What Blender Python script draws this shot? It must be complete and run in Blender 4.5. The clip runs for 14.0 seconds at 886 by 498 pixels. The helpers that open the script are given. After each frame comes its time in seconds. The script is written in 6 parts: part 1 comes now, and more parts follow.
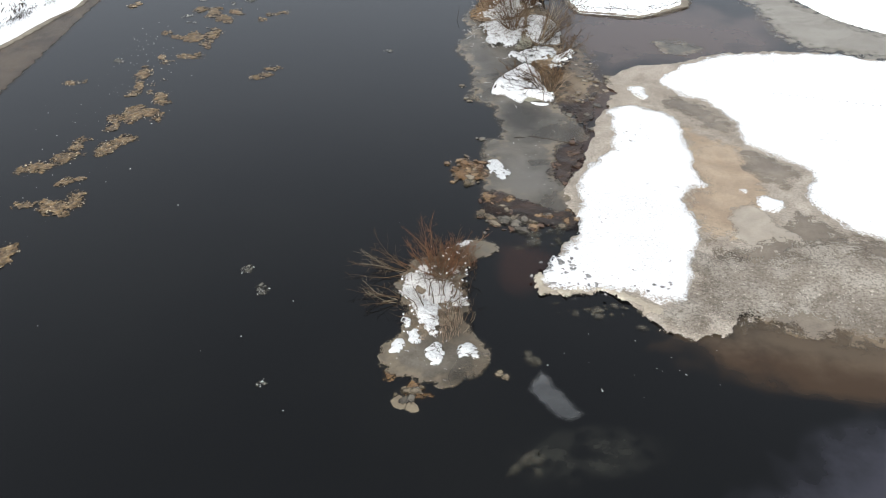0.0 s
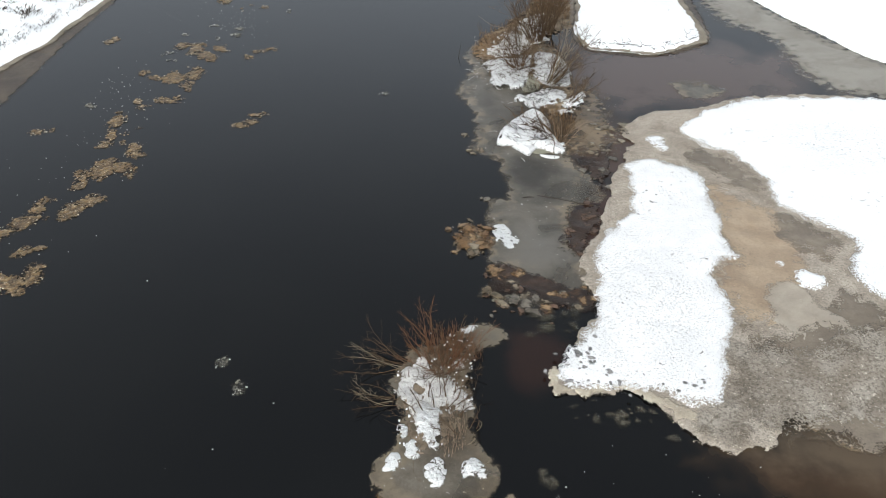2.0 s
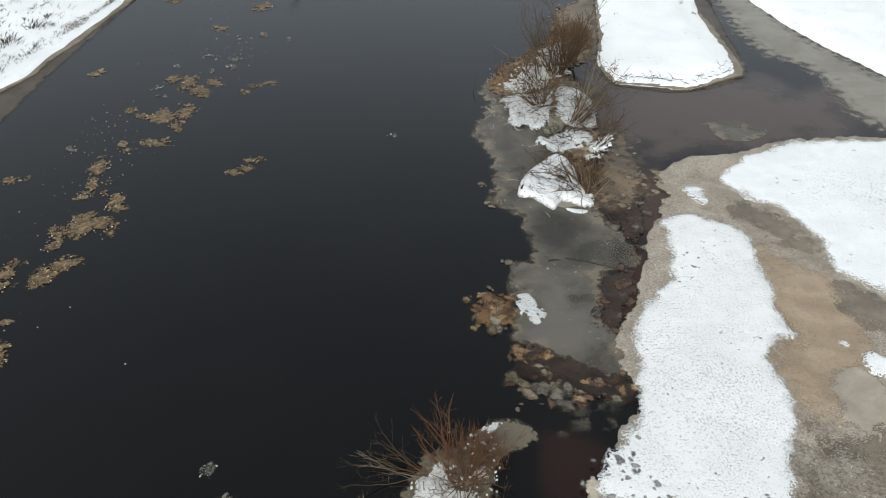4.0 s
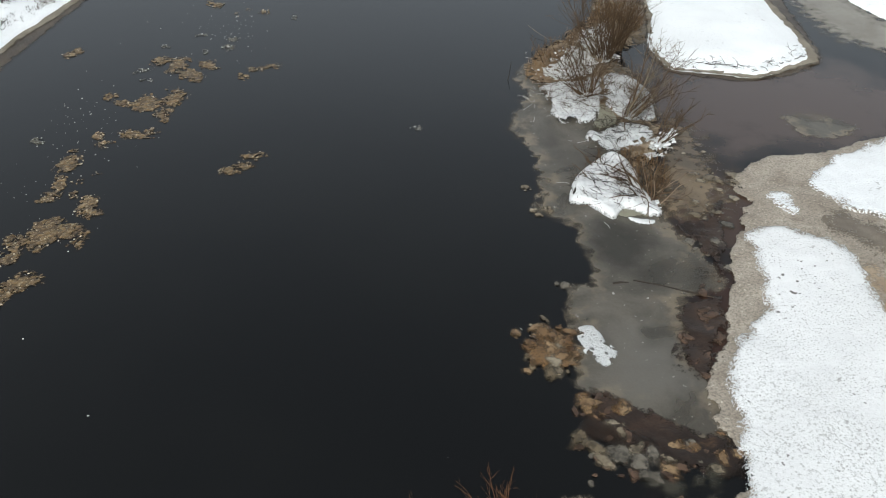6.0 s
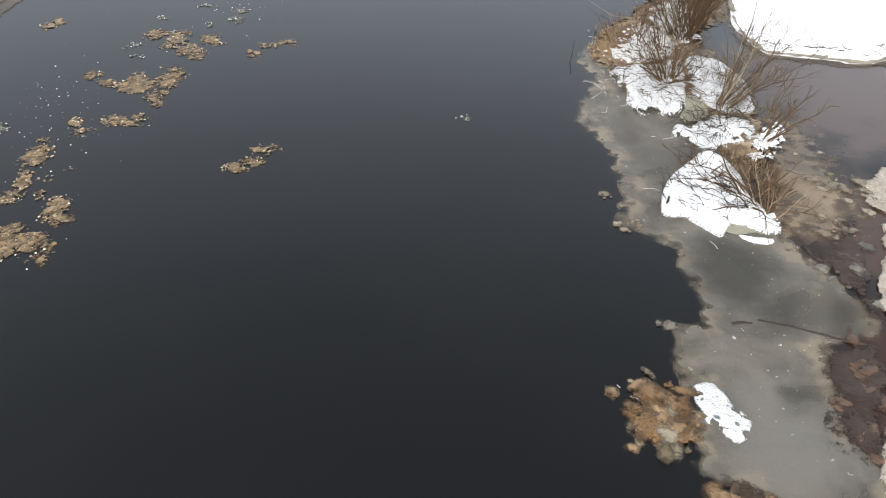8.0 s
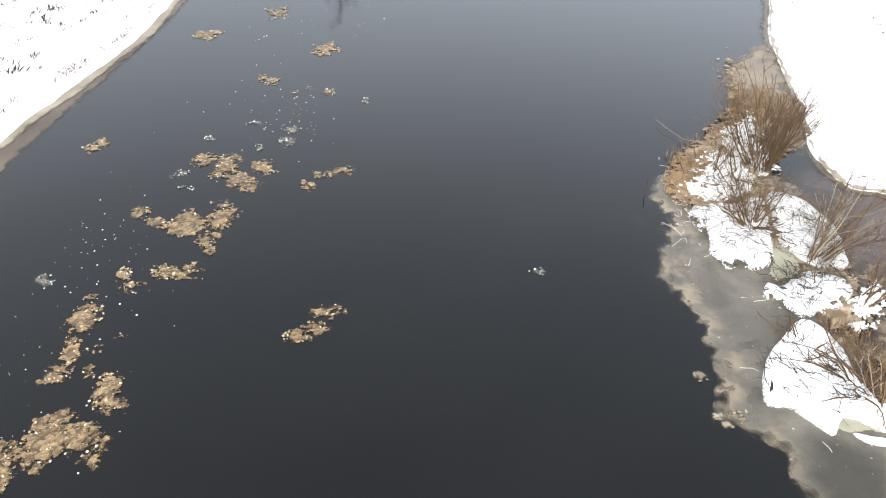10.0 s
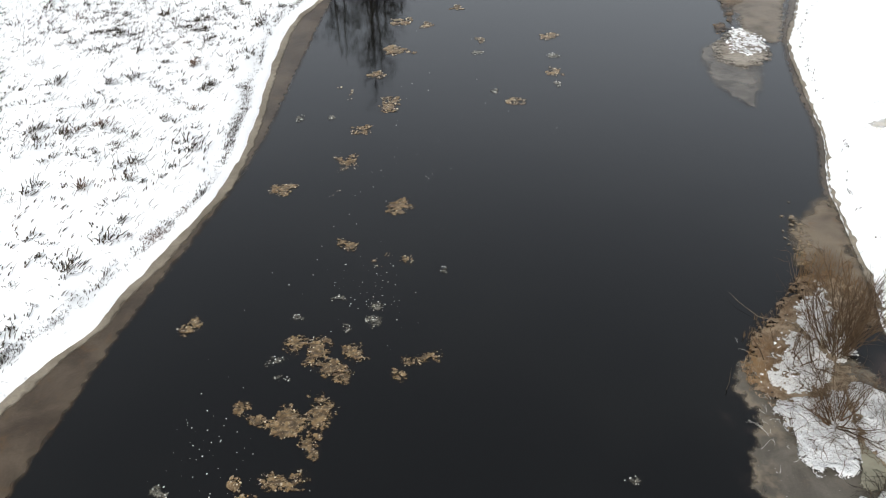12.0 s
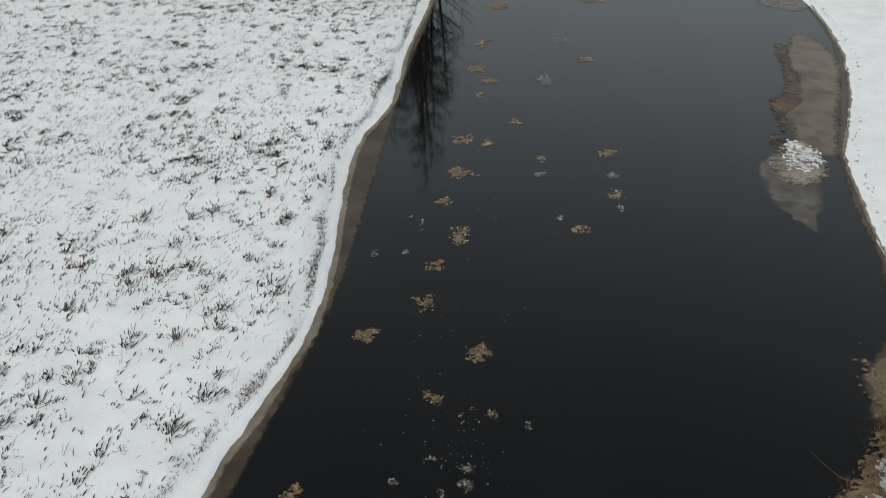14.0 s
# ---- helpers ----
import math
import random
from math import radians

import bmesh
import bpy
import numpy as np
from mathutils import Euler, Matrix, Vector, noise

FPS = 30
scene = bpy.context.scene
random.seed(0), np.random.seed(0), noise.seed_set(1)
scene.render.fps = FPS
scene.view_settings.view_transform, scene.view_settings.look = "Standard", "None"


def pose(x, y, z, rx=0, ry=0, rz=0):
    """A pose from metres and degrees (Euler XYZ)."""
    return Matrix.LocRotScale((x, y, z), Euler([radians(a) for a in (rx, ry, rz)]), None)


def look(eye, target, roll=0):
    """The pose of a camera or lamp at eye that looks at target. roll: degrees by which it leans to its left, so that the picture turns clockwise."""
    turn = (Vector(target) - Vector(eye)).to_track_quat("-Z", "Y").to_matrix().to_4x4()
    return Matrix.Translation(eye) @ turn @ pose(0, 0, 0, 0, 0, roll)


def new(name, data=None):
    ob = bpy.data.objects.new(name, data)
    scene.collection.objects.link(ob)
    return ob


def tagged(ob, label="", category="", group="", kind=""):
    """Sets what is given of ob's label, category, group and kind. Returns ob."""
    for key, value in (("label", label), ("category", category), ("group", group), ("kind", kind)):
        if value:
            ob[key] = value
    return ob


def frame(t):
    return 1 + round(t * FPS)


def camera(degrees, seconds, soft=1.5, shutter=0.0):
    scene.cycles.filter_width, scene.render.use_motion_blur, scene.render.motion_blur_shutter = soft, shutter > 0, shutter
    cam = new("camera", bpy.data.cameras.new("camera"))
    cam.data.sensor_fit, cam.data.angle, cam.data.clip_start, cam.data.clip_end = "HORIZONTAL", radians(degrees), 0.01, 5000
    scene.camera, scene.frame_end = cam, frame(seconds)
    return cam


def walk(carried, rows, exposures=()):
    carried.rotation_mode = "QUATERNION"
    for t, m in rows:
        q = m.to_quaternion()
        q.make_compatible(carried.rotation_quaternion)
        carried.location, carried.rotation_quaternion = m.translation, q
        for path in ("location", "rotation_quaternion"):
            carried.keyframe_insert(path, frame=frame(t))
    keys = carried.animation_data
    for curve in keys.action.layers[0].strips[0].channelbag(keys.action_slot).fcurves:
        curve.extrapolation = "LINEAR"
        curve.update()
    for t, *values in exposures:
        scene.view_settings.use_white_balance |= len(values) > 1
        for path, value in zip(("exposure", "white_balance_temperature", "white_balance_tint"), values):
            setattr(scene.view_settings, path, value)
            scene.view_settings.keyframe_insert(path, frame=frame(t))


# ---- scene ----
cam = camera(54.0, 14.0, soft=0.95)

# seconds, place in metres, tilt, lean and heading in degrees
PATH = [
    (0.0, -0.00, 0.00, 24.40, -37.01, -0.10, 0.00),
    (0.5, -0.01, 1.44, 24.35, -36.91, -0.05, -0.02),
    (1.0, -0.04, 2.85, 24.32, -36.83, 0.00, -0.08),
    (1.5, -0.05, 4.33, 24.29, -36.78, -0.01, -0.14),
    (2.0, -0.08, 5.75, 24.33, -36.71, -0.11, -0.07),
    (2.5, -0.16, 7.06, 24.35, -36.60, -0.21, 0.04),
    (3.0, -0.27, 8.45, 24.39, -36.57, -0.26, 0.16),
    (3.5, -0.42, 9.84, 24.28, -36.51, -0.28, 0.22),
    (4.0, -0.66, 11.29, 23.91, -36.48, -0.20, 0.20),
    (4.5, -0.98, 12.81, 23.31, -36.49, -0.06, 0.13),
    (5.0, -1.37, 14.39, 22.49, -36.57, 0.09, 0.08),
    (5.5, -1.80, 16.03, 21.46, -36.73, 0.22, 0.09),
    (6.0, -2.25, 17.69, 20.36, -36.94, 0.31, 0.11),
    (6.5, -2.71, 19.38, 19.21, -37.14, 0.43, 0.18),
    (7.0, -3.25, 21.01, 18.16, -37.31, 0.60, 0.22),
    (7.5, -3.68, 22.65, 17.20, -37.43, 0.76, 0.36),
    (8.0, -4.04, 24.21, 16.60, -37.41, 0.92, 0.59),
    (8.5, -4.42, 25.65, 16.45, -37.24, 1.06, 0.88),
    (9.0, -4.92, 26.92, 16.85, -36.92, 1.15, 1.13),
    (9.5, -5.63, 27.98, 17.88, -36.44, 1.14, 1.31),
    (10.0, -6.48, 28.98, 19.24, -35.88, 1.09, 1.37),
    (10.5, -7.34, 29.84, 20.65, -35.29, 1.02, 1.52),
    (11.0, -8.25, 30.47, 22.11, -34.56, 0.90, 1.73),
    (11.5, -9.01, 31.05, 23.64, -33.97, 0.68, 2.11),
    (12.0, -9.82, 31.61, 25.26, -33.51, 0.38, 2.51),
    (12.5, -10.70, 32.11, 26.80, -32.94, 0.01, 2.98),
    (13.0, -11.45, 32.57, 28.50, -32.39, -0.48, 3.64),
    (13.5, -12.09, 32.84, 30.16, -31.55, -1.17, 4.37),
    (14.0, -12.43, 33.00, 31.46, -30.63, -1.90, 5.13),
]
walk(cam, [(t, pose(x, y, z, 90 + tilt, 0, heading) @ pose(0, 0, 0, 0, 0, lean)) for t, x, y, z, tilt, lean, heading in PATH],
     exposures=[(0.0, 0.5, 6350, 8), (1.2, 0.48, 6350, 8), (2.2, 0.24, 6350, 6), (3.0, 0.1, 6350, 5), (5.5, 0.02, 6350, 4), (6.3, 0.15, 6350, 5), (7.0, 0.5, 6350, 7), (8.8, 1.2, 6350, 8), (9.5, 1.5, 6350, 8),
                (10.5, 1.42, 6400, 8), (11.0, 1.12, 6450, 8), (11.5, 0.68, 6500, 8), (12.5, 0.0, 6500, 7), (13.2, -0.34, 6500, 5), (14.0, -0.54, 6500, 5)])

# ---- light: overcast winter day ----
world = bpy.data.worlds.new("overcast_sky")
scene.world = world
world.use_nodes = True
wn, wl = world.node_tree.nodes, world.node_tree.links
sky = wn.new("ShaderNodeTexSky")
sky.sky_type, sky.sun_disc = "NISHITA", False
sky.sun_elevation, sky.sun_rotation = radians(38), radians(200)
sky.air_density, sky.dust_density, sky.ozone_density = 1.0, 4.0, 1.0
grey = wn.new("ShaderNodeHueSaturation")
grey.inputs["Saturation"].default_value = 0.28
wl.new(sky.outputs[0], grey.inputs["Color"])
# the overcast is thinnest halfway up: brighter there than overhead, dimmer again at the horizon
up = wn.new("ShaderNodeSeparateXYZ")
wl.new(wn.new("ShaderNodeTexCoord").outputs["Generated"], up.inputs[0])
haze = wn.new("ShaderNodeMapRange")
haze.inputs["From Min"].default_value, haze.inputs["From Max"].default_value = 0.25, 0.8
haze.inputs["To Min"].default_value, haze.inputs["To Max"].default_value = 1.45, 0.84
haze.interpolation_type = "SMOOTHSTEP"
wl.new(up.outputs["Z"], haze.inputs["Value"])
dim = wn.new("ShaderNodeMapRange")
dim.interpolation_type = "SMOOTHSTEP"
dim.inputs["From Min"].default_value, dim.inputs["From Max"].default_value = 0.1, 0.45
dim.inputs["To Min"].default_value, dim.inputs["To Max"].default_value = 0.6, 1.0
wl.new(up.outputs["Z"], dim.inputs["Value"])
both = wn.new("ShaderNodeMath")
both.operation = "MULTIPLY"
wl.new(haze.outputs["Result"], both.inputs[0])
wl.new(dim.outputs["Result"], both.inputs[1])
veil = wn.new("ShaderNodeVectorMath")
veil.operation = "SCALE"
wl.new(grey.outputs[0], veil.inputs[0])
wl.new(both.outputs[0], veil.inputs["Scale"])
wl.new(veil.outputs[0], wn["Background"].inputs["Color"])
wn["Background"].inputs["Strength"].default_value = 0.16
sun = new("sun", bpy.data.lights.new("sun", "SUN"))
sun.data.energy, sun.data.angle, sun.data.color = 1.25, radians(30), (1.0, 0.985, 0.96)
TO_SUN = Vector((math.sin(radians(200)) * math.cos(radians(38)), math.cos(radians(200)) * math.cos(radians(38)), math.sin(radians(38))))
sun.matrix_world = look(TO_SUN * 80, (0, 0, 0))

# ---- materials ----


class Nodes:
    """A short way to write a node material."""

    def __init__(self, name, rough=0.6, spec=0.4):
        self.mat = bpy.data.materials.new(name)
        self.mat.use_nodes = True
        self.n, self.l = self.mat.node_tree.nodes, self.mat.node_tree.links
        self.bsdf = self.n["Principled BSDF"]
        self.bsdf.inputs["Roughness"].default_value = rough
        self.bsdf.inputs["Specular IOR Level"].default_value = spec
        self.place = self.n.new("ShaderNodeNewGeometry").outputs["Position"]

    def put(self, socket, value):
        if isinstance(value, (int, float)):
            socket.default_value = value
        elif isinstance(value, tuple):
            socket.default_value = (*value, 1.0) if len(value) == 3 else value
        else:
            self.l.new(value, socket)

    def noise(self, scale, detail=3.0, rough=0.55, warp=0.0):
        t = self.n.new("ShaderNodeTexNoise")
        self.l.new(self.place, t.inputs["Vector"])
        t.inputs["Scale"].default_value, t.inputs["Detail"].default_value = scale, detail
        t.inputs["Roughness"].default_value, t.inputs["Distortion"].default_value = rough, warp
        return t.outputs["Fac"]

    def ramp(self, value, lo, hi, a=0.0, b=1.0):
        m = self.n.new("ShaderNodeMapRange")
        m.interpolation_type = "SMOOTHSTEP"
        self.put(m.inputs[0], value)
        m.inputs[1].default_value, m.inputs[2].default_value = lo, hi
        m.inputs[3].default_value, m.inputs[4].default_value = a, b
        return m.outputs[0]

    def math(self, op, a, b=0.0):
        m = self.n.new("ShaderNodeMath")
        m.operation = op
        self.put(m.inputs[0], a), self.put(m.inputs[1], b)
        return m.outputs[0]

    def mix(self, fac, a, b):
        m = self.n.new("ShaderNodeMix")
        m.data_type = "RGBA"
        self.put(m.inputs[0], fac), self.put(m.inputs[6], a), self.put(m.inputs[7], b)
        return m.outputs[2]

    def attribute(self, name):
        a = self.n.new("ShaderNodeAttribute")
        a.attribute_name = name
        return a.outputs["Fac"]

    def chance(self):
        return self.n.new("ShaderNodeObjectInfo").outputs["Random"]

    def island(self):
        return self.n.new("ShaderNodeNewGeometry").outputs["Random Per Island"]

    def cells(self, scale, waver):
        """Distance from the wavering borders of irregular cells."""
        warp = self.n.new("ShaderNodeTexNoise")
        warp.inputs["Scale"].default_value, warp.inputs["Detail"].default_value = 2.2, 4
        self.l.new(self.place, warp.inputs["Vector"])
        v = self.n.new("ShaderNodeVectorMath")
        v.operation = "MULTIPLY_ADD"
        self.l.new(warp.outputs["Color"], v.inputs[0])
        v.inputs[1].default_value = (waver, waver, waver)
        self.l.new(self.place, v.inputs[2])
        t = self.n.new("ShaderNodeTexVoronoi")
        t.feature = "DISTANCE_TO_EDGE"
        t.inputs["Scale"].default_value = scale
        self.l.new(v.outputs[0], t.inputs["Vector"])
        return t.outputs["Distance"]

    def spot(self, x, y, rx, ry, turn, soft):
        """1 within an oval on the plan, fading to 0 outside it, with a wavering edge."""
        m = self.n.new("ShaderNodeMapping")
        m.vector_type = "TEXTURE"
        m.inputs["Location"].default_value = (x, y, 0)
        m.inputs["Rotation"].default_value = (0, 0, radians(turn))
        m.inputs["Scale"].default_value = (rx, ry, 50)
        self.l.new(self.place, m.inputs["Vector"])
        v = self.n.new("ShaderNodeVectorMath")
        v.operation = "LENGTH"
        self.l.new(m.outputs[0], v.inputs[0])
        d = self.math("ADD", v.outputs["Value"], self.ramp(self.noise(0.5, 4), 0.2, 0.8, -0.35, 0.35))
        return self.ramp(d, 1.0 - soft, 1.0 + soft, 1.0, 0.0)

    def colour(self, value):
        self.put(self.bsdf.inputs["Base Color"], value)
        return self

    def alpha(self, value):
        self.put(self.bsdf.inputs["Alpha"], value)
        return self

    def bump(self, height, strength=0.5, distance=0.05):
        b = self.n.new("ShaderNodeBump")
        b.inputs["Strength"].default_value, b.inputs["Distance"].default_value = strength, distance
        self.put(b.inputs["Height"], height)
        self.l.new(b.outputs[0], self.bsdf.inputs["Normal"])
        return self


def snow_material(name, dirt=0.35, soft=0.0, holes=0.0, tint=(0.84, 0.86, 0.88), cracks=0.0, dotted=None):
    """Old snow with specks of dirt. soft: metres over which its rim breaks up into grains; holes: how much of it has melted through; cracks: width of the gaps between its slabs."""
    m = Nodes(name, 0.75, 0.25)
    base = m.mix(m.ramp(m.noise(0.35, 4), 0.35, 0.7), tint, tuple(c * 0.94 for c in tint))
    specks = m.math("MULTIPLY", m.ramp(m.noise(13.0, 4, 0.75), 0.555, 0.62), m.ramp(m.noise(0.45, 4), 0.34, 0.54))
    base = m.mix(m.math("MULTIPLY", specks, dirt), base, (0.24, 0.235, 0.225))
    if dotted:
        dots = m.math("MULTIPLY", m.ramp(m.noise(8.0, 3, 0.7), 0.56, 0.62), m.spot(*dotted, 0.6))
        base = m.mix(m.math("MULTIPLY", dots, 0.55), base, (0.30, 0.30, 0.29))
    spots = m.math("MULTIPLY", m.ramp(m.noise(3.2, 2), 0.66, 0.70), m.ramp(m.noise(0.3, 2), 0.5, 0.6))
    base = m.mix(m.math("MULTIPLY", spots, min(1.0, dirt * 1.3)), base, (0.13, 0.12, 0.115))
    m.colour(base)
    if soft:
        rim = m.math("ADD", m.attribute("edge"), m.ramp(m.noise(13.0, 4, 0.7), 0.3, 0.7, -soft * 0.9, soft * 0.35))
        shown = m.ramp(rim, -0.03, 0.03)
        if holes:
            melt = m.math("ADD", m.noise(2.2, 4, 0.65), m.ramp(m.attribute("edge"), 0.0, 0.5, -0.12, 0.06))
            shown = m.math("MULTIPLY", shown, m.ramp(melt, holes, holes + 0.02))
        if cracks:
            gap = m.math("ADD", m.cells(2.6, 0.5), m.ramp(m.noise(1.4, 3), 0.35, 0.65, -cracks, cracks * 4.0))
            shown = m.math("MULTIPLY", shown, m.ramp(gap, cracks * 0.6, cracks))
        m.alpha(shown)
    rough = m.noise(11.0, 4, 0.65)
    if cracks:
        rough = m.math("ADD", rough, m.math("MULTIPLY", m.noise(3.5, 4, 0.7), 2.0))
    return m.bump(rough, 0.5 if not cracks else 0.9, 0.04 if not cracks else 0.07).mat


SNOW = snow_material("snow", 0.22, tint=(0.89, 0.91, 0.93))
SNOW_SPECKLED = snow_material("speckled_snow", 0.8, 0.45, 0.0, (0.80, 0.81, 0.82), dotted=(8.4, 34.6, 2.6, 4.0, 0))
SNOW_FIELD = snow_material("field_snow", 0.3, 0.5, dotted=(24.5, 47.5, 6.5, 2.6, -14))
SNOW_CLEAN = snow_material("clean_snow", 0.9, 0.08, 0.35, (0.63, 0.64, 0.645), 0.006)
SNOW_SLAB = snow_material("slab_snow", 0.35, 0.03, 0.0, (0.72, 0.73, 0.74))
SNOW_CRUST = snow_material("crusted_snow", 0.9, 0.12, 0.385, (0.66, 0.65, 0.63), 0.022)
SNOW_LUMPY = snow_material("lumpy_snow", 0.6, 0.05, 0.36, (0.72, 0.73, 0.73), 0.016)
SNOW_BROKEN = snow_material("broken_snow", 0.8, 0.12, 0.455, (0.64, 0.64, 0.63), 0.026)
SNOW_RUBBLE = snow_material("snow_rubble", 0.6, 0.12, 0.52, (0.74, 0.75, 0.76), 0.06)


def water_material():
    m = Nodes("dark_river_water", 0.05, 0.42)
    base = m.mix(m.ramp(m.noise(0.08, 3), 0.4, 0.65), (0.0030, 0.0032, 0.0034), (0.0045, 0.0047, 0.0046))
    # silt and shallow bed showing through, and one painted reflection
    base = m.mix(m.math("MULTIPLY", m.spot(15.0, 24.3, 4.8, 1.3, -14, 0.5), 0.75), base, (0.062, 0.037, 0.019))
    base = m.mix(m.math("MULTIPLY", m.spot(16.8, 25.8, 5.5, 1.5, -8, 0.5), 0.7), base, (0.115, 0.085, 0.055))
    # blue-grey sky reflection put into the water's colour
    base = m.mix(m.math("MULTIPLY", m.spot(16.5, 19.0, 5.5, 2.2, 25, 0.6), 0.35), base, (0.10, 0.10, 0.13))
    base = m.mix(m.math("MULTIPLY", m.spot(7.3, 39.8, 1.6, 3.6, -20, 0.5), 0.8), base, (0.045, 0.021, 0.014))
    base = m.mix(m.math("MULTIPLY", m.spot(3.9, 31.0, 1.3, 1.6, 0, 0.5), 0.6), base, (0.03, 0.014, 0.01))
    base = m.mix(m.math("MULTIPLY", m.spot(14.5, 57.0, 9.5, 4.6, 0, 0.45), 0.9), base, (0.078, 0.056, 0.048))
    base = m.mix(m.math("MULTIPLY", m.spot(9.2, 47.6, 2.2, 4.2, 20, 0.5), 0.85), base, (0.06, 0.036, 0.026))
    base = m.mix(m.math("MULTIPLY", m.spot(5.2, 20.3, 2.2, 0.9, 10, 0.6), m.ramp(m.noise(1.1, 4), 0.35, 0.7, 0, 0.5)), base, (0.045, 0.045, 0.036))
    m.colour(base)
    m.bump(m.math("ADD", m.noise(1.3, 2), m.math("MULTIPLY", m.noise(0.25, 2), 2.0)), 0.05, 0.05)
    return m.mat


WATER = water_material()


def ice_material(name, pale, dark, grit=0.5, soft=0.35, rough=0.35, grain=1.0, stain=(0.13, 0.10, 0.07), stained=0.3, rim=None, thin=0.0, fray=0.75, spots=(), grainy=0.0):
    """Ice or slush whose rim melts unevenly away; "edge" holds the metres from its rim. grit: how strongly fine frozen grains show."""
    m = Nodes(name, rough, 0.3)
    base = m.mix(m.ramp(m.noise(0.4 * grain, 5, 0.55, 0.6), 0.34, 0.66), pale, dark)
    base = m.mix(m.ramp(m.noise(1.1, 4, 0.6, 0.8), 0.55, 0.75, 0.0, stained), base, stain)
    base = m.mix(m.ramp(m.noise(9.0 * grain, 4, 0.7), 0.45, 0.62, 0.0, grit), base, tuple(c * 0.5 for c in dark))
    base = m.mix(m.ramp(m.noise(7.0 * grain, 3, 0.7), 0.60, 0.68, 0.0, grit), base, tuple(min(0.7, c * 1.7) for c in pale))
    if rim:
        near = m.math("ADD", m.attribute("edge"), m.ramp(m.noise(0.9, 4), 0.3, 0.7, -0.6, 0.6))
        base = m.mix(m.ramp(near, 0.1, 1.0, 0.8, 0.0), base, rim)
        base = m.mix(m.ramp(m.noise(5.0, 2), 0.70, 0.73, 0.0, 0.7), base, (0.42, 0.40, 0.37))
    for x, y, rx, ry, turn, amount, colour in spots:
        base = m.mix(m.math("MULTIPLY", m.spot(x, y, rx, ry, turn, 0.7), amount), base, colour)
    m.colour(base)
    if soft:
        e = m.math("ADD", m.attribute("edge"), m.ramp(m.noise(1.8, 8, fray), 0.28, 0.72, -soft * fray * 1.05, soft * fray * 0.8))
        if grainy:
            e = m.math("ADD", e, m.ramp(m.noise(12.0, 3, 0.75), 0.35, 0.65, -grainy, grainy))
        shown = m.ramp(e, 0.0, soft * (1.2 - 0.8 * fray) * (0.5 if grainy else 1.0))
        if thin:
            shown = m.math("MULTIPLY", shown, m.ramp(m.noise(0.33, 4, 0.5, 0.5), 0.5, 0.72, 1.0, 1.0 - thin))
        m.alpha(shown)
    return m.bump(m.math("ADD", m.math("MULTIPLY", m.noise(2.0, 3), 0.5), m.noise(12.0, 3, 0.7)), 0.15 + 0.6 * grit, 0.05).mat


SKIM = ice_material("grey_skim_ice", (0.133, 0.121, 0.101), (0.080, 0.072, 0.060), 0.1, 0.6, 0.2, rim=(0.20, 0.165, 0.12), thin=0.6, fray=0.5,
                    spots=((4.6, 45.0, 1.3, 1.9, 10, 0.85, (0.030, 0.028, 0.023)), (3.6, 51.5, 1.0, 1.8, 20, 0.6, (0.05, 0.045, 0.038)), (4.6, 38.6, 1.5, 1.6, 0, 0.6, (0.135, 0.128, 0.117))))
SHORE_ICE = ice_material("brown_shore_ice", (0.095, 0.073, 0.051), (0.043, 0.031, 0.021), 0.2, 0.4, 0.3, stain=(0.11, 0.066, 0.03), stained=0.6, fray=0.28)
SLUSH = ice_material("grey_tan_slush", (0.43, 0.38, 0.32), (0.28, 0.24, 0.195), 0.65, 0.14, 0.6, 1.2, stain=(0.18, 0.14, 0.10), stained=0.4, fray=0.8)
TAN = ice_material("tan_silty_ice", (0.40, 0.315, 0.225), (0.29, 0.22, 0.155), 0.22, 1.3, 0.4, stain=(0.20, 0.15, 0.10), stained=0.35, fray=0.5, grainy=0.5)
TAN_SKIM = ice_material("tan_thin_ice", (0.20, 0.152, 0.10), (0.10, 0.08, 0.06), 0.1, 1.8, 0.25, thin=0.75, fray=0.45)
FAR_TAN = ice_material("far_brown_silty_ice", (0.175, 0.138, 0.094), (0.11, 0.084, 0.057), 0.15, 0.8, 0.3, stain=(0.15, 0.08, 0.032), stained=0.6, thin=0.3, fray=0.18)
FAR_AMBER = ice_material("far_amber_ice", (0.17, 0.105, 0.05), (0.05, 0.034, 0.02), 0.8, 0.7, 0.35, 1.0, (0.28, 0.22, 0.15), 0.6, thin=0.6, fray=0.6, grainy=0.3)
FAR_SKIM = ice_material("far_grey_ice", (0.13, 0.115, 0.096), (0.066, 0.058, 0.048), 0.2, 0.5, 0.25, stain=(0.08, 0.055, 0.035), stained=0.5, thin=0.5, fray=0.28)
WET = ice_material("wet_brown_grey_ice", (0.235, 0.198, 0.156), (0.165, 0.138, 0.108), 0.16, 1.0, 0.25, stain=(0.12, 0.10, 0.08), stained=0.25, fray=0.45, grainy=0.4)
PALE = ice_material("pale_flooded_ice", (0.40, 0.355, 0.295), (0.31, 0.27, 0.22), 0.1, 0.5, 0.4, fray=0.4, grainy=0.15)
PUDDLE = ice_material("frozen_puddle", (0.64, 0.62, 0.57), (0.48, 0.45, 0.40), 0.1, 0.5, 0.5)
INLET = ice_material("pale_grey_inlet_ice", (0.27, 0.25, 0.215), (0.19, 0.17, 0.14), 0.08, 1.8, 0.3, fray=0.3)
CREAM = ice_material("cream_shore_ice", (0.27, 0.235, 0.185), (0.16, 0.135, 0.10), 0.25, 0.3, 0.5, fray=0.25)
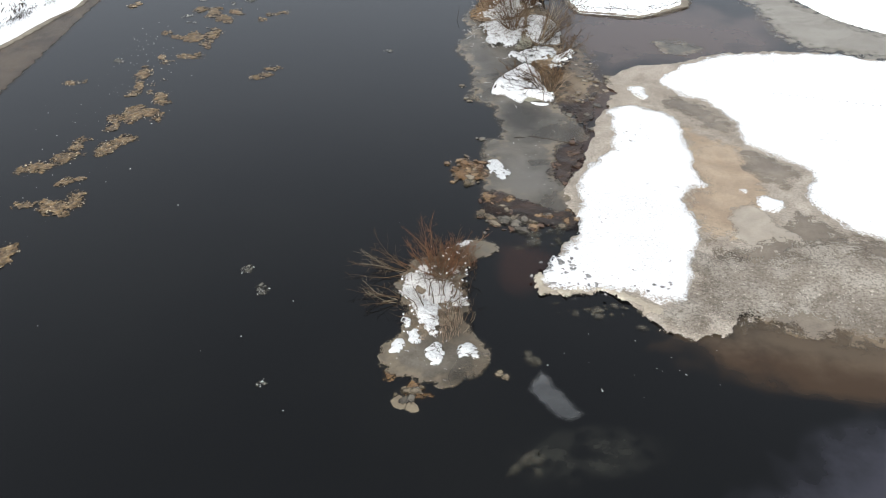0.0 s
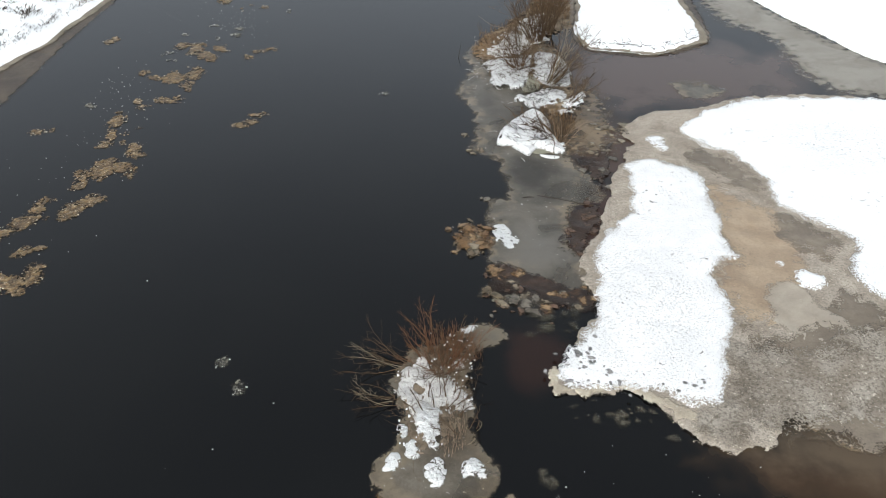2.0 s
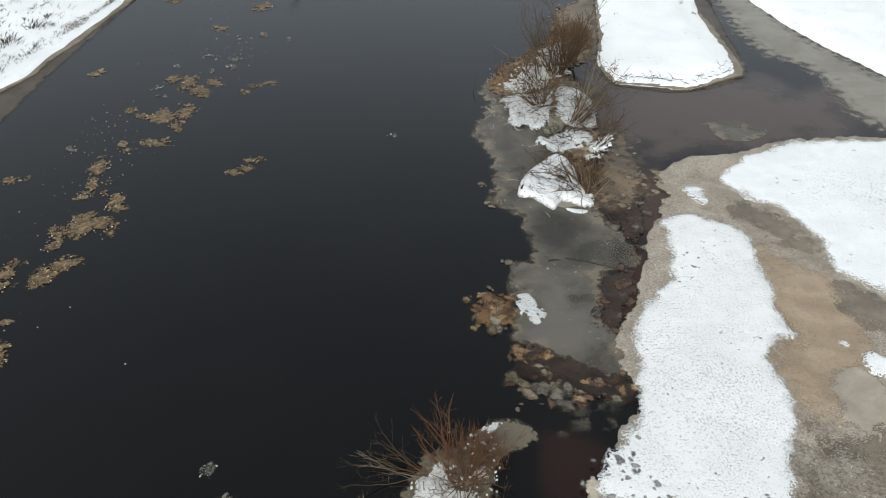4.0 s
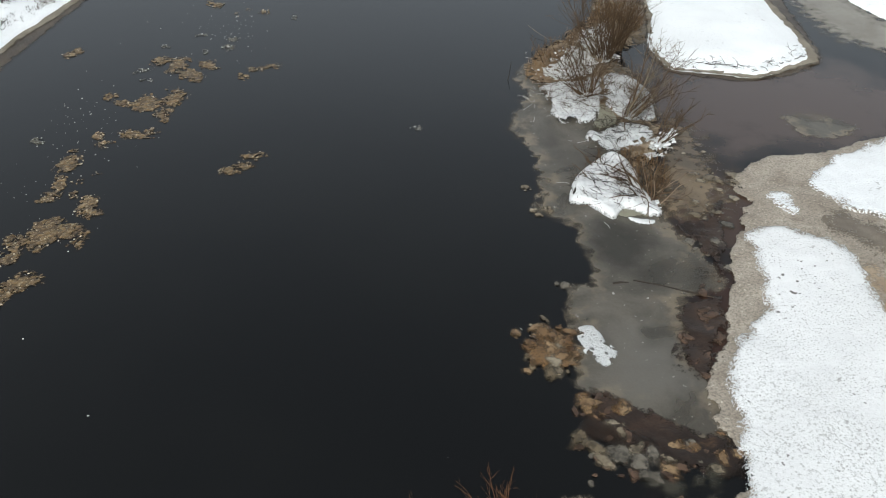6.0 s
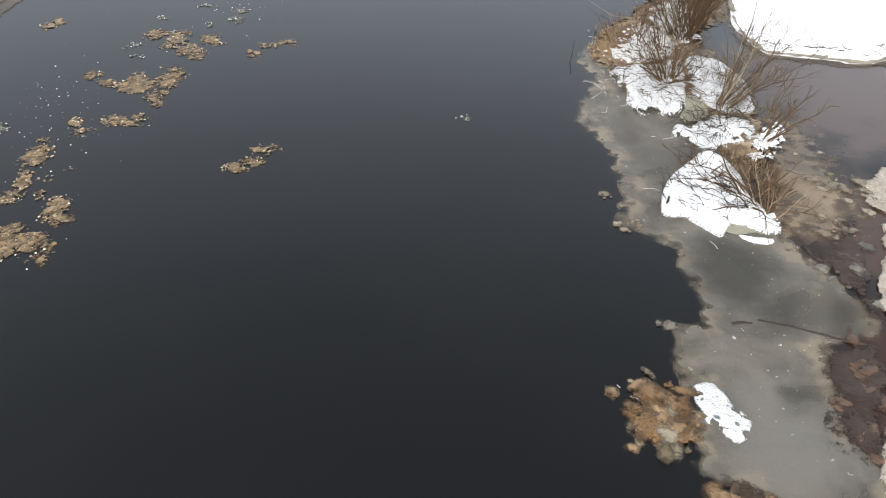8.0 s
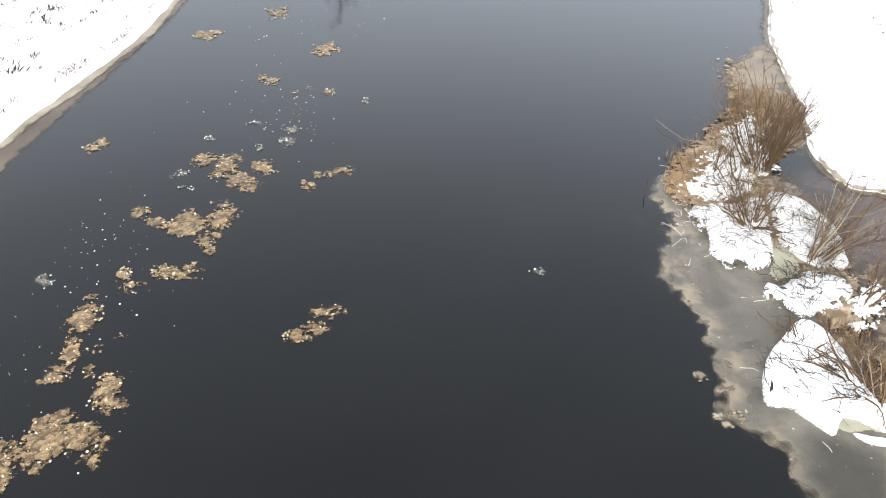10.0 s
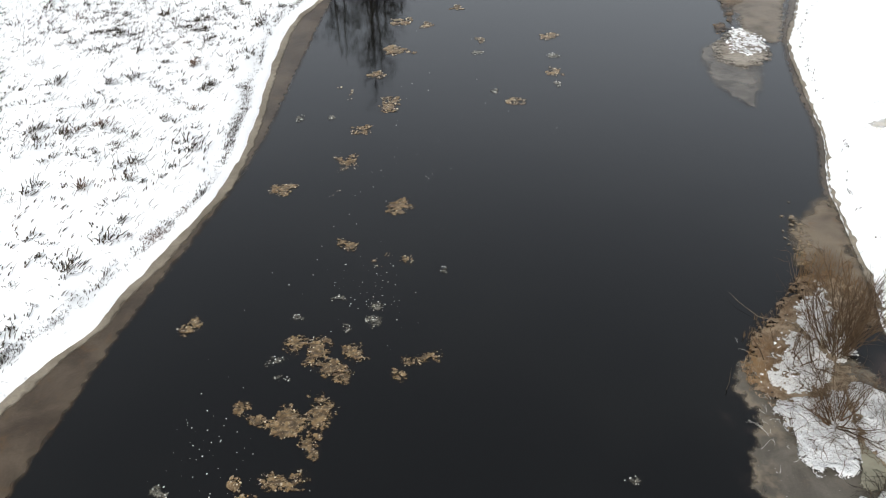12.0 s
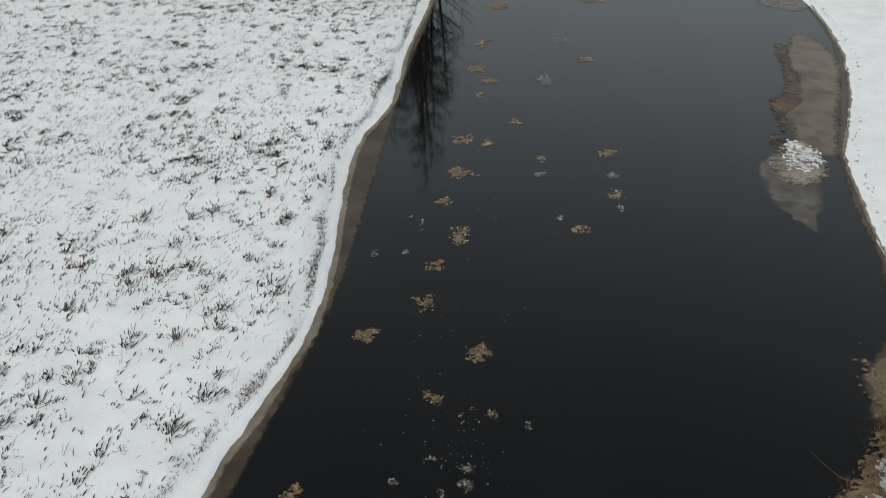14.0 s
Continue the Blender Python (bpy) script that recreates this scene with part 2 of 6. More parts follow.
KHAKI = ice_material("khaki_ice", (0.26, 0.25, 0.19), (0.18, 0.17, 0.125), 0.1, 0.1, 0.3)
COLLAR = ice_material("grey_brown_collar_ice", (0.150, 0.134, 0.108), (0.08, 0.068, 0.053), 0.15, 0.34, 0.2, rim=(0.19, 0.155, 0.11), thin=0.4, fray=0.7, spots=((0.9, 27.2, 0.9, 1.2, 0, 0.6, (0.07, 0.055, 0.04)), (2.0, 32.6, 0.8, 0.6, 0, 0.5, (0.12, 0.11, 0.09))))
PLATE = ice_material("tan_ice_plate", (0.24, 0.20, 0.14), (0.15, 0.12, 0.085), 0.15, 0.1, 0.3, fray=0.4)
SLAB = ice_material("blue_grey_clear_ice", (0.105, 0.108, 0.11), (0.05, 0.052, 0.054), 0.08, 0.3, 0.15, thin=0.9, fray=0.3)
FRINGE = ice_material("dirty_speckled_ice", (0.37, 0.335, 0.285), (0.20, 0.168, 0.132), 0.75, 1.4, 0.5, 0.9, stain=(0.14, 0.112, 0.08), stained=0.8, fray=0.8, grainy=0.5)
AMBER_CRUST = ice_material("amber_ice_crust", (0.20, 0.115, 0.05), (0.055, 0.034, 0.018), 0.6, 0.4, 0.35, 1.5, (0.33, 0.27, 0.19), 0.7)
DARK_CRUST = ice_material("dark_weedy_crust", (0.05, 0.031, 0.022), (0.02, 0.014, 0.011), 0.4, 0.5, 0.3, 1.5, (0.13, 0.075, 0.04), 0.5, thin=0.5)


def lump_material(name, a, b, soft=0.6, veil=1.0):
    """Murky ice blocks, half under water: the rim sinks from sight."""
    m = Nodes(name, 0.3, 0.35)
    base = m.mix(m.chance(), a, b)
    base = m.mix(m.ramp(m.noise(3.5, 5, 0.65), 0.42, 0.66, 0.0, 0.85), base, tuple(c * 0.35 for c in a))
    base = m.mix(m.ramp(m.noise(6.0, 4, 0.7), 0.60, 0.72, 0, 0.6), base, tuple(min(0.6, c * 1.7) for c in b))
    m.colour(base)
    if soft:
        e = m.math("ADD", m.attribute("edge"), m.ramp(m.noise(4.0, 4, 0.7), 0.3, 0.7, -0.25, 0.2))
        m.alpha(m.ramp(e, 0.0, soft, 0.0, veil))
    return m.bump(m.noise(7.0, 4), 0.6, 0.05).mat


AMBER = lump_material("amber_ice", (0.12, 0.066, 0.029), (0.29, 0.20, 0.115), 0.8)
TAN_LUMP = lump_material("tan_ice", (0.13, 0.10, 0.063), (0.27, 0.23, 0.17), 0.75)
GREY_LUMP = lump_material("grey_ice", (0.085, 0.075, 0.06), (0.18, 0.16, 0.13))
DARK_LUMP = lump_material("dark_weedy_ice", (0.06, 0.038, 0.026), (0.12, 0.075, 0.05))
SUNKEN = lump_material("sunken_ice", (0.085, 0.08, 0.06), (0.20, 0.18, 0.135), 0.9, 0.38)
MURKY = lump_material("murky_tan_ice", (0.13, 0.095, 0.055), (0.26, 0.20, 0.125), 0.9, 0.8)
CHUNK = lump_material("amber_chunk", (0.30, 0.23, 0.14), (0.66, 0.60, 0.50), 0.0)
CHUNK_GREY = lump_material("grey_chunk", (0.30, 0.30, 0.28), (0.55, 0.55, 0.53), 0.0)


def floe_material(name, low, high, white, whole=1.0):
    """Slush rafts: lumps of different colour, frozen together; "tone" holds each lump's own, with shade painted into
    the grooves between them.
    """
    m = Nodes(name, 0.35, 0.45)
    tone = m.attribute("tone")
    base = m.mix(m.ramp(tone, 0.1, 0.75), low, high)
    base = m.mix(m.ramp(tone, 0.78, 0.95, 0.0, 0.8), base, white)
    base = m.mix(m.ramp(m.noise(3.4, 4, 0.65), 0.48, 0.62, 0.0, 0.75), base, tuple(c * 0.6 for c in low))
    base = m.mix(m.ramp(m.noise(16.0, 3, 0.75), 0.57, 0.66, 0.0, 0.7), base, white)
    m.colour(base)
    thick = m.math("ADD", m.attribute("edge"), m.ramp(m.noise(9.0, 5, 0.75), 0.3, 0.7, -0.16, 0.1))
    thick = m.math("ADD", thick, m.ramp(m.noise(2.6, 5, 0.68), 0.40, 0.60, -0.25, 0.09))
    m.alpha(m.ramp(thick, -0.06, 0.16, 0.0, whole))
    return m.bump(m.noise(22.0, 3), 0.5, 0.03).mat


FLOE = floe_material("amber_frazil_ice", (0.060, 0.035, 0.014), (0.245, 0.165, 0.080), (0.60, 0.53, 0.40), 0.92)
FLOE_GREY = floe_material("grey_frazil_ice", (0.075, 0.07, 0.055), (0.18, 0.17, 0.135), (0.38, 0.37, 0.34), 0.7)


def wood_material(name, a, b):
    m = Nodes(name, 0.8, 0.2)
    return m.colour(m.mix(m.noise(2.5, 3), m.mix(m.chance(), a, b), tuple(c * 0.7 for c in a))).mat


TWIG = wood_material("brown_willow_bark", (0.07, 0.044, 0.025), (0.14, 0.09, 0.05))
TWIG_RED = wood_material("red_brown_willow_bark", (0.13, 0.058, 0.028), (0.17, 0.09, 0.045))
TWIG_PALE = wood_material("pale_grey_twig", (0.20, 0.165, 0.115), (0.26, 0.21, 0.15))
REED = wood_material("dry_reed", (0.22, 0.155, 0.105), (0.32, 0.245, 0.175))
RUSTY = wood_material("rusty_dead_weed", (0.15, 0.085, 0.035), (0.24, 0.15, 0.07))
FROST = wood_material("frosted_twig", (0.45, 0.43, 0.40), (0.55, 0.53, 0.5))
DARK_WOOD = wood_material("waterlogged_wood", (0.03, 0.024, 0.018), (0.045, 0.036, 0.028))


def soil_material(name, a, b, spots=()):
    m = Nodes(name, 0.9, 0.2)
    rim = m.math("ADD", m.attribute("edge"), m.ramp(m.noise(3.0, 5, 0.65), 0.3, 0.7, -0.7, 0.35))
    m.alpha(m.ramp(rim, 0.0, 0.15))
    base = m.mix(m.ramp(m.noise(2.4, 6, 0.65), 0.35, 0.65), a, b)
    for x, y, rx, ry, turn, amount, colour in spots:
        base = m.mix(m.math("MULTIPLY", m.spot(x, y, rx, ry, turn, 0.5), m.ramp(m.noise(3.5, 4, 0.7), 0.35, 0.6, amount * 0.4, amount)), base, colour)
    return m.colour(base).bump(m.noise(8.0, 4), 0.8, 0.06).mat


SOIL = soil_material("frosted_dead_grass", (0.29, 0.23, 0.165), (0.12, 0.09, 0.06),
                     ((3.2, 61.6, 1.3, 2.4, -25, 0.75, (0.125, 0.07, 0.032)), (2.3, 60.7, 0.6, 0.8, -20, 0.6, (0.22, 0.14, 0.065)), (5.6, 66.4, 0.9, 2.6, -30, 0.7, (0.12, 0.072, 0.038)), (8.6, 70.0, 0.9, 2.2, -20, 0.7, (0.13, 0.075, 0.036))))
SOIL_DARK = soil_material("frozen_brown_soil", (0.24, 0.19, 0.14), (0.10, 0.078, 0.055))



def grass_material():
    m = Nodes("withered_grass", 0.85, 0.2)
    k = m.island()
    base = m.mix(k, (0.018, 0.016, 0.013), (0.07, 0.056, 0.042))
    base = m.mix(m.ramp(m.noise(0.25, 3), 0.6, 0.68, 0.0, 0.6), base, (0.13, 0.070, 0.045))
    return m.colour(base).mat


GRASS = grass_material()

# ---- plan tools ----


def lattice(ix, iy, seed):
    h = (ix.astype(np.int64) * 374761393 + iy.astype(np.int64) * 668265263 + seed * 982451653) & 0x7FFFFFFF
    h = ((h ^ (h >> 13)) * 1274126177) & 0x7FFFFFFF
    return ((h ^ (h >> 16)) & 0xFFFF) / 65535.0 * 2 - 1


def ripple(x, y, scale, octaves=4, seed=0):
    """Fractal noise on the plan, about -1 to 1."""
    out, amp, x, y = 0.0, 1.0, np.asarray(x) * 0.84 / scale - np.asarray(y) * 0.54 / scale, np.asarray(x) * 0.54 / scale + np.asarray(y) * 0.84 / scale
    for k in range(octaves):
        ix, iy = np.floor(x), np.floor(y)
        fx, fy = x - ix, y - iy
        fx, fy = fx * fx * (3 - 2 * fx), fy * fy * (3 - 2 * fy)
        a, b = lattice(ix, iy, seed + k), lattice(ix + 1, iy, seed + k)
        c, d = lattice(ix, iy + 1, seed + k), lattice(ix + 1, iy + 1, seed + k)
        out = out + amp * ((a * (1 - fx) + b * fx) * (1 - fy) + (c * (1 - fx) + d * fx) * fy)
        x, y, amp = x * 1.62 - y * 1.22 + 7.1, x * 1.22 + y * 1.62 + 3.3, amp * 0.5
    return out


def rounded(points, steps=5):
    """A closed curve through corner points of the plan."""
    p = np.array(points, float)
    out = []
    for i in range(len(p)):
        a, b, c, d = p[i - 1], p[i], p[(i + 1) % len(p)], p[(i + 2) % len(p)]
        for s in np.arange(steps) / steps:
            out.append(0.5 * (2 * b + (c - a) * s + (2 * a - 5 * b + 4 * c - d) * s * s + (3 * b - a - 3 * c + d) * s ** 3))
    return np.array(out)


def inside(line, x, y):
    """Metres from the rim of a closed line: positive inside it."""
    best = np.full(x.shape, 1e9)
    odd = np.zeros(x.shape, bool)
    for (ax, ay), (bx, by) in zip(line, np.roll(line, -1, 0)):
        dx, dy = bx - ax, by - ay
        s = np.clip(((x - ax) * dx + (y - ay) * dy) / (dx * dx + dy * dy + 1e-12), 0, 1)
        best = np.minimum(best, (x - ax - s * dx) ** 2 + (y - ay - s * dy) ** 2)
        if ay != by:
            odd ^= ((ay > y) != (by > y)) & (x < ax + dx * (y - ay) / dy)
    return np.where(odd, 1, -1) * np.sqrt(best)


def smooth(mesh, on=True):
    mesh.polygons.foreach_set("use_smooth", [on] * len(mesh.polygons))


def sheet(name, outline, material, height, cell=0.15, jag=0.25, seed=0, foot=-0.03, steps=5, grow=0.0, fringe=0.0):
    """A sheet of ice or snow within an outline; height(d, x, y) gives its top, d metres in from its rim."""
    line = rounded(outline, steps)
    lo, hi = line.min(0) - 0.6, line.max(0) + 0.6
    gx, gy = np.meshgrid(np.arange(lo[0], hi[0], cell), np.arange(lo[1], hi[1], cell))
    d = inside(line, gx, gy) + grow
    d = d + jag * (0.8 * ripple(gx, gy, 1.7, 4, seed) + 0.35 * ripple(gx, gy, max(0.5, 4 * cell), 2, seed + 9) * np.clip(1.2 * ripple(gx, gy, 2.3, 1, seed + 4) + 0.4, 0, 1.4)) - jag * 0.15
    if fringe:
        d = d + fringe * (ripple(gx, gy, 0.55, 3, seed + 21) + 0.6 * np.abs(ripple(gx, gy, 0.3, 2, seed + 22)) - 0.3)
    keep = (d[:-1, :-1] > 0) | (d[1:, :-1] > 0) | (d[:-1, 1:] > 0) | (d[1:, 1:] > 0)
    used = np.zeros(d.shape, bool)
    for sy in (slice(0, -1), slice(1, None)):
        for sx in (slice(0, -1), slice(1, None)):
            used[sy, sx] |= keep
    ny, nx = np.gradient(d, cell)
    norm = np.maximum(nx * nx + ny * ny, 0.3)
    out = np.minimum(d, 0)
    px = gx - np.clip(out * nx / norm, -cell, cell)
    py = gy - np.clip(out * ny / norm, -cell, cell)
    z = np.where(d > 0, height(np.maximum(d, 0), gx, gy), foot)
    index = np.full(d.shape, -1)
    index[used] = np.arange(used.sum())
    j, i = np.nonzero(keep)
    faces = np.stack([index[j, i], index[j, i + 1], index[j + 1, i + 1], index[j + 1, i]], 1)
    mesh = bpy.data.meshes.new(name)
    mesh.from_pydata(np.stack([px[used], py[used], z[used]], 1).tolist(), [], faces.tolist())
    mesh.attributes.new("edge", "FLOAT", "POINT").data.foreach_set("value", np.maximum(d, 0)[used].astype(np.float32))
    mesh.materials.append(material)
    smooth(mesh)
    return new(name, mesh)


def flat(h):
    return lambda d, x, y: h + 0 * d


def crust(h, rough=0.04, rise=0.25, seed=0, base=0.0):
    """A crust with a steep rim and an uneven top."""
    return lambda d, x, y: base + h * np.minimum(1, 0.55 + 0.45 * d / rise) + rough * ripple(x, y, 0.7, 4, seed) * np.minimum(1, d / 0.3)


def mesh_of(name, verts, faces, material, soft=True):
    mesh = bpy.data.meshes.new(name)
    mesh.from_pydata(verts, [], faces)
    mesh.materials.append(material)
    if soft:
        smooth(mesh)
    return mesh


def tube(verts, faces, path, r0, r1, sides=4):
    """A tapered twig along a path, added to a list of corners and faces."""
    start = len(verts)
    for k, p in enumerate(path):
        way = (path[min(k + 1, len(path) - 1)] - path[max(k - 1, 0)]).normalized()
        u = way.cross(Vector((0.3, 0.5, 0.81))).normalized()
        v = way.cross(u)
        r = r0 + (r1 - r0) * k / (len(path) - 1)
        for s in range(sides):
            a = 2 * math.pi * s / sides
            verts.append(tuple(p + u * (r * math.cos(a)) + v * (r * math.sin(a))))
    for k in range(len(path) - 1):
        for s in range(sides):
            a, b = start + k * sides + s, start + k * sides + (s + 1) % sides
            faces.append((a, b, b + sides, a + sides))


def bent(rng, start, way, length, segments, bend, lift):
    """A path that wavers and turns up (lift above 0) or droops."""
    out, way = [start.copy()], way.normalized()
    for _ in range(segments):
        way = (way + Vector((rng.gauss(0, bend), rng.gauss(0, bend), rng.gauss(0, bend) + lift))).normalized()
        out.append(out[-1] + way * (length / segments))
    return out

# ---- ground, river ----
LEFT_LAND = [(-1600, -1600), (-60, -1600), (-40, -200), (-35, -20), (-32.5, 35), (-30.4, 52.5), (-28.9, 57.3), (-28.1, 59.9), (-27.1, 62.3), (-26.8, 64.8), (-26.1, 67.2), (-25.3, 71.5),
             (-24.5, 76.5), (-24.7, 84), (-25.4, 91), (-26.1, 103), (-25.4, 108), (-24.3, 114), (-24.4, 124), (-24.5, 133), (-23.7, 152), (-24.6, 190), (-10, 320), (60, 600), (120, 1600), (-1600, 1600)]
RIGHT_LAND = [(9.3, 64.2), (9.6, 61.4), (10.5, 60.7), (12.2, 60.4), (14.2, 60.0), (16.5, 61.3), (18.0, 62.3), (18.2, 66), (17.8, 72), (18.5, 78), (20.2, 83), (22, 80), (22.1, 75),
              (24.3, 67.7), (26.2, 63.7), (28, 59.5), (30.5, 57.0), (33, 54), (35, 47), (36, 30), (36, 8), (44, -200), (70, -1600), (1600, -1600), (1600, 1600), (200, 1600), (140, 600), (60, 310),
              (28, 185), (25.6, 147), (23.4, 128), (19, 112), (15.6, 102.8), (13.7, 92), (12.8, 84.5), (11.0, 77.5), (10.3, 72), (9.9, 67.5)]


def build_ground():
    def axis(lo, hi, step, reach):
        inner = np.arange(lo, hi, step)
        out, gap = [], step
        at = hi
        while at < reach:
            gap *= 1.35
            at += gap
            out.append(at)
        back, at, gap = [], lo, step
        while at > -reach:
            gap *= 1.35
            at -= gap
            back.append(at)
        return np.concatenate([back[::-1], inner, out])

    x, y = np.meshgrid(axis(-60, 42, 0.4, 1500), axis(40, 165, 0.4, 1500))
    wobble = 0.16 * ripple(x, y, 3.0, 3, 5) + 0.05 * ripple(x, y, 0.7, 2, 6)
    left = inside(rounded(LEFT_LAND, 3), x, y) + wobble
    right = inside(rounded(RIGHT_LAND, 3), x, y) + wobble * 0.7
    z = np.full(x.shape, -0.8)
    for d, lip, tall, far in ((left, 1.4, 0.38, 0.25), (right, 1.2, 0.22, 0.1)):
        land = 0.16 + tall * np.clip((d - lip * 0.6) / lip, 0, 1) + far * np.clip(d / 25, 0, 3) + 0.05 * ripple(x, y, 1.5, 4, 3) * np.clip(d / 2, 0, 1)
        bed = np.maximum(-0.8, d * 0.8 - 0.05)
        z = np.maximum(z, np.where(d > 0.25, land, np.where(d > -0.1, -0.05 + 0.6 * (d + 0.1), bed)))
    rows, cols = x.shape
    k = np.arange(rows * cols).reshape(rows, cols)
    faces = np.stack([k[:-1, :-1], k[:-1, 1:], k[1:, 1:], k[1:, :-1]], -1).reshape(-1, 4)
    mesh = mesh_of("ground", np.stack([x.ravel(), y.ravel(), z.ravel()], 1).tolist(), faces.tolist(), SNOW)
    tagged(new("ground", mesh), "snow-covered flat river banks with a low uneven edge", "ground", kind="structure")


build_ground()

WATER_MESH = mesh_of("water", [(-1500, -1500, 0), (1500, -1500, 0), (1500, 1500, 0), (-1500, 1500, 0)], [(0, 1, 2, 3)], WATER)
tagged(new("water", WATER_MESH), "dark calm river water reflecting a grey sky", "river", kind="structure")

# ice along the banks
LEFT_SHORE = [(-28.5, 40), (-27.1, 47.6), (-26.5, 53), (-26.0, 59.5), (-25.6, 63.6), (-25.0, 68), (-24.0, 75.4), (-23.6, 83), (-23.7, 98), (-23.7, 111), (-23.7, 125), (-22.9, 153),
              (-23.5, 185), (-26, 185), (-26, 152), (-26.5, 133), (-26.5, 114), (-28, 104), (-27, 94), (-26.2, 84), (-26, 76), (-27, 70), (-28, 66), (-29, 62), (-31, 55), (-33, 40)]
tagged(sheet("shore_ice", LEFT_SHORE, SHORE_ICE, flat(0.012), 0.12, 0.05, 11, grow=0.1), "brown-grey translucent ice strip along the snowy bank", "shore ice", kind="structure")
RIGHT_SHORE = [(8.9, 64), (9.2, 61.2), (10.4, 60.2), (14.3, 59.5), (18.3, 61.8), (19, 66), (19.2, 72), (20, 80), (22, 86), (16, 80), (16.5, 66), (13, 62.5), (11, 64), (12, 72), (14, 85), (16, 95), (19, 106),
               (25, 122), (28, 146), (31, 185), (27, 185), (25, 147), (22.8, 129), (18.0, 112), (15.0, 103), (13.2, 92.5), (12.3, 85), (10.4, 77.5), (9.6, 70)]
tagged(sheet("shore_ice", RIGHT_SHORE, SHORE_ICE, flat(0.012), 0.12, 0.02, 12), "thin brown ice rim along the snowy bank", "shore ice", kind="structure")
BANK = LEFT_LAND[4:21]
LEFT_RIM = [(x + 0.55, y) for x, y in BANK] + [(x - 0.9, y) for x, y in reversed(BANK)]
tagged(sheet("shore_ice", LEFT_RIM, CREAM, crust(0.04, 0.01, 0.3, 14, 0.016), 0.12, 0.05, 14), "cream-coloured ice rim at the foot of the snowy bank", "shore ice", kind="structure")
RIGHT_RIM = [(9.3, 65), (9.35, 61.6), (10.4, 60.5), (12.2, 60.2), (14.2, 59.7), (16.6, 60.9), (18.4, 62.2), (18.5, 66), (18.1, 72), (17, 72), (17.3, 66), (17, 63), (14, 61.5), (11, 62), (10.4, 65), (10.8, 71), (11.6, 77), (13.4, 84),
             (14.4, 92), (16.4, 102), (20, 112), (24, 127), (26.4, 147), (28, 180), (27.6, 180), (25.5, 147), (23.2, 128), (18.8, 112), (15.4, 103), (13.55, 92.1), (12.65, 84.6), (10.85, 77.6), (10.15, 72)]
tagged(sheet("shore_ice", RIGHT_RIM, CREAM, crust(0.09, 0.03, 0.25, 15, 0.016), 0.12, 0.02, 15), "cream-coloured ice rim at the foot of the snowy bank", "shore ice", kind="structure")
GREY_INLET = [(18.8, 78), (19.0, 70), (19.6, 65.7), (21.0, 63.6), (22.3, 61.8), (22.2, 57.5), (23.2, 54.6), (25.5, 53.4), (29, 52), (33, 51), (36, 53), (32, 57), (28.5, 61), (26, 66), (24, 72), (23, 80), (21, 84)]
tagged(sheet("skim_ice", GREY_INLET, INLET, flat(0.012), 0.15, 0.3, 13), "smooth grey-brown ice filling a river inlet", "ice", kind="structure")

# ---- ice shelf with its snow ----
SHELF = [(4.1, 30.3), (4.1, 29.1), (5.3, 28.8), (7.2, 29.1), (8.3, 28.0), (8.6, 27.1), (9.4, 26.4), (10.6, 26.0), (11.8, 26.6), (12.8, 27.6), (13.6, 29.2), (15.0, 30.4), (17.2, 31.0), (19.6, 30.4), (22.5, 29.6), (27, 27), (37, 24),
         (37, 51), (29, 52.6), (25, 53.8), (20.8, 54.3), (17.4, 53.5), (15.2, 52.4), (12.6, 51.9), (10.6, 50.0), (9.8, 46.9), (9.0, 45.5), (8.4, 43.9), (8.4, 42.7), (8.0, 41.4), (7.5, 40.2), (6.9, 38.6), (6.4, 37.5), (6.3, 36.4), (6.2, 35.2), (6.35, 34.0), (5.8, 32.9), (4.8, 31.0)]
tagged(sheet("ice_shelf", SHELF, SLUSH, crust(0.11, 0.022, 0.2, 4), 0.08, 0.34, 21, fringe=0.14), "broad grey-tan slushy ice shelf along the river", "ice shelf", kind="structure")

SHELF_AREAS = [
    ("silty_ice", TAN, 0.4, "tan silt-stained ice between snow fields", [(11.8, 36.4), (12.0, 33.4), (14.2, 32.6), (15.4, 34.2), (16.6, 36.2), (17.2, 38.2), (16.6, 41.2), (15.0, 42.8), (13.4, 44.0), (12.9, 40.0), (13.0, 38.0)]),
    ("wet_ice", WET, 0.5, "wet grey-brown ice with a dark stain", [(16.2, 38.0), (17.8, 37.0), (18.6, 38.8), (17.6, 40.6), (16.4, 41.4), (15.8, 40.0)]),
    ("wet_ice", WET, 0.5, "wet grey-brown ice below a snow field", [(12.8, 46.8), (13.6, 45.4), (15.0, 43.4), (16.2, 42.6), (16.3, 44.4), (15.2, 46.6), (13.9, 47.6)]),
    ("wet_ice", WET, 0.5, "wet grey-brown ice between snow fields", [(12.4, 33.4), (11.8, 31.2), (13.2, 30.4), (15.0, 31.2), (17.0, 31.6), (19.4, 31.0), (22, 30.8), (21, 32.4), (19.0, 33.6), (18.0, 34.6), (17.6, 36.0), (16.2, 34.2), (14.6, 32.4)]),
    ("pale_ice", PALE, 0.35, "pale flooded ice on the shelf", [(13.8, 33.2), (15.0, 31.6), (16.9, 31.2), (17.5, 32.4), (16.3, 34.2), (15.6, 35.8), (14.1, 35.2)]),
    ("speckled_ice", FRINGE, 0.6, "dirty grey speckled ice beside the snow", [(9.0, 27.2), (10.6, 26.4), (12.2, 27.2), (13.2, 28.8), (12.8, 31.2), (11.4, 32.0), (10.6, 29.4)]),
]
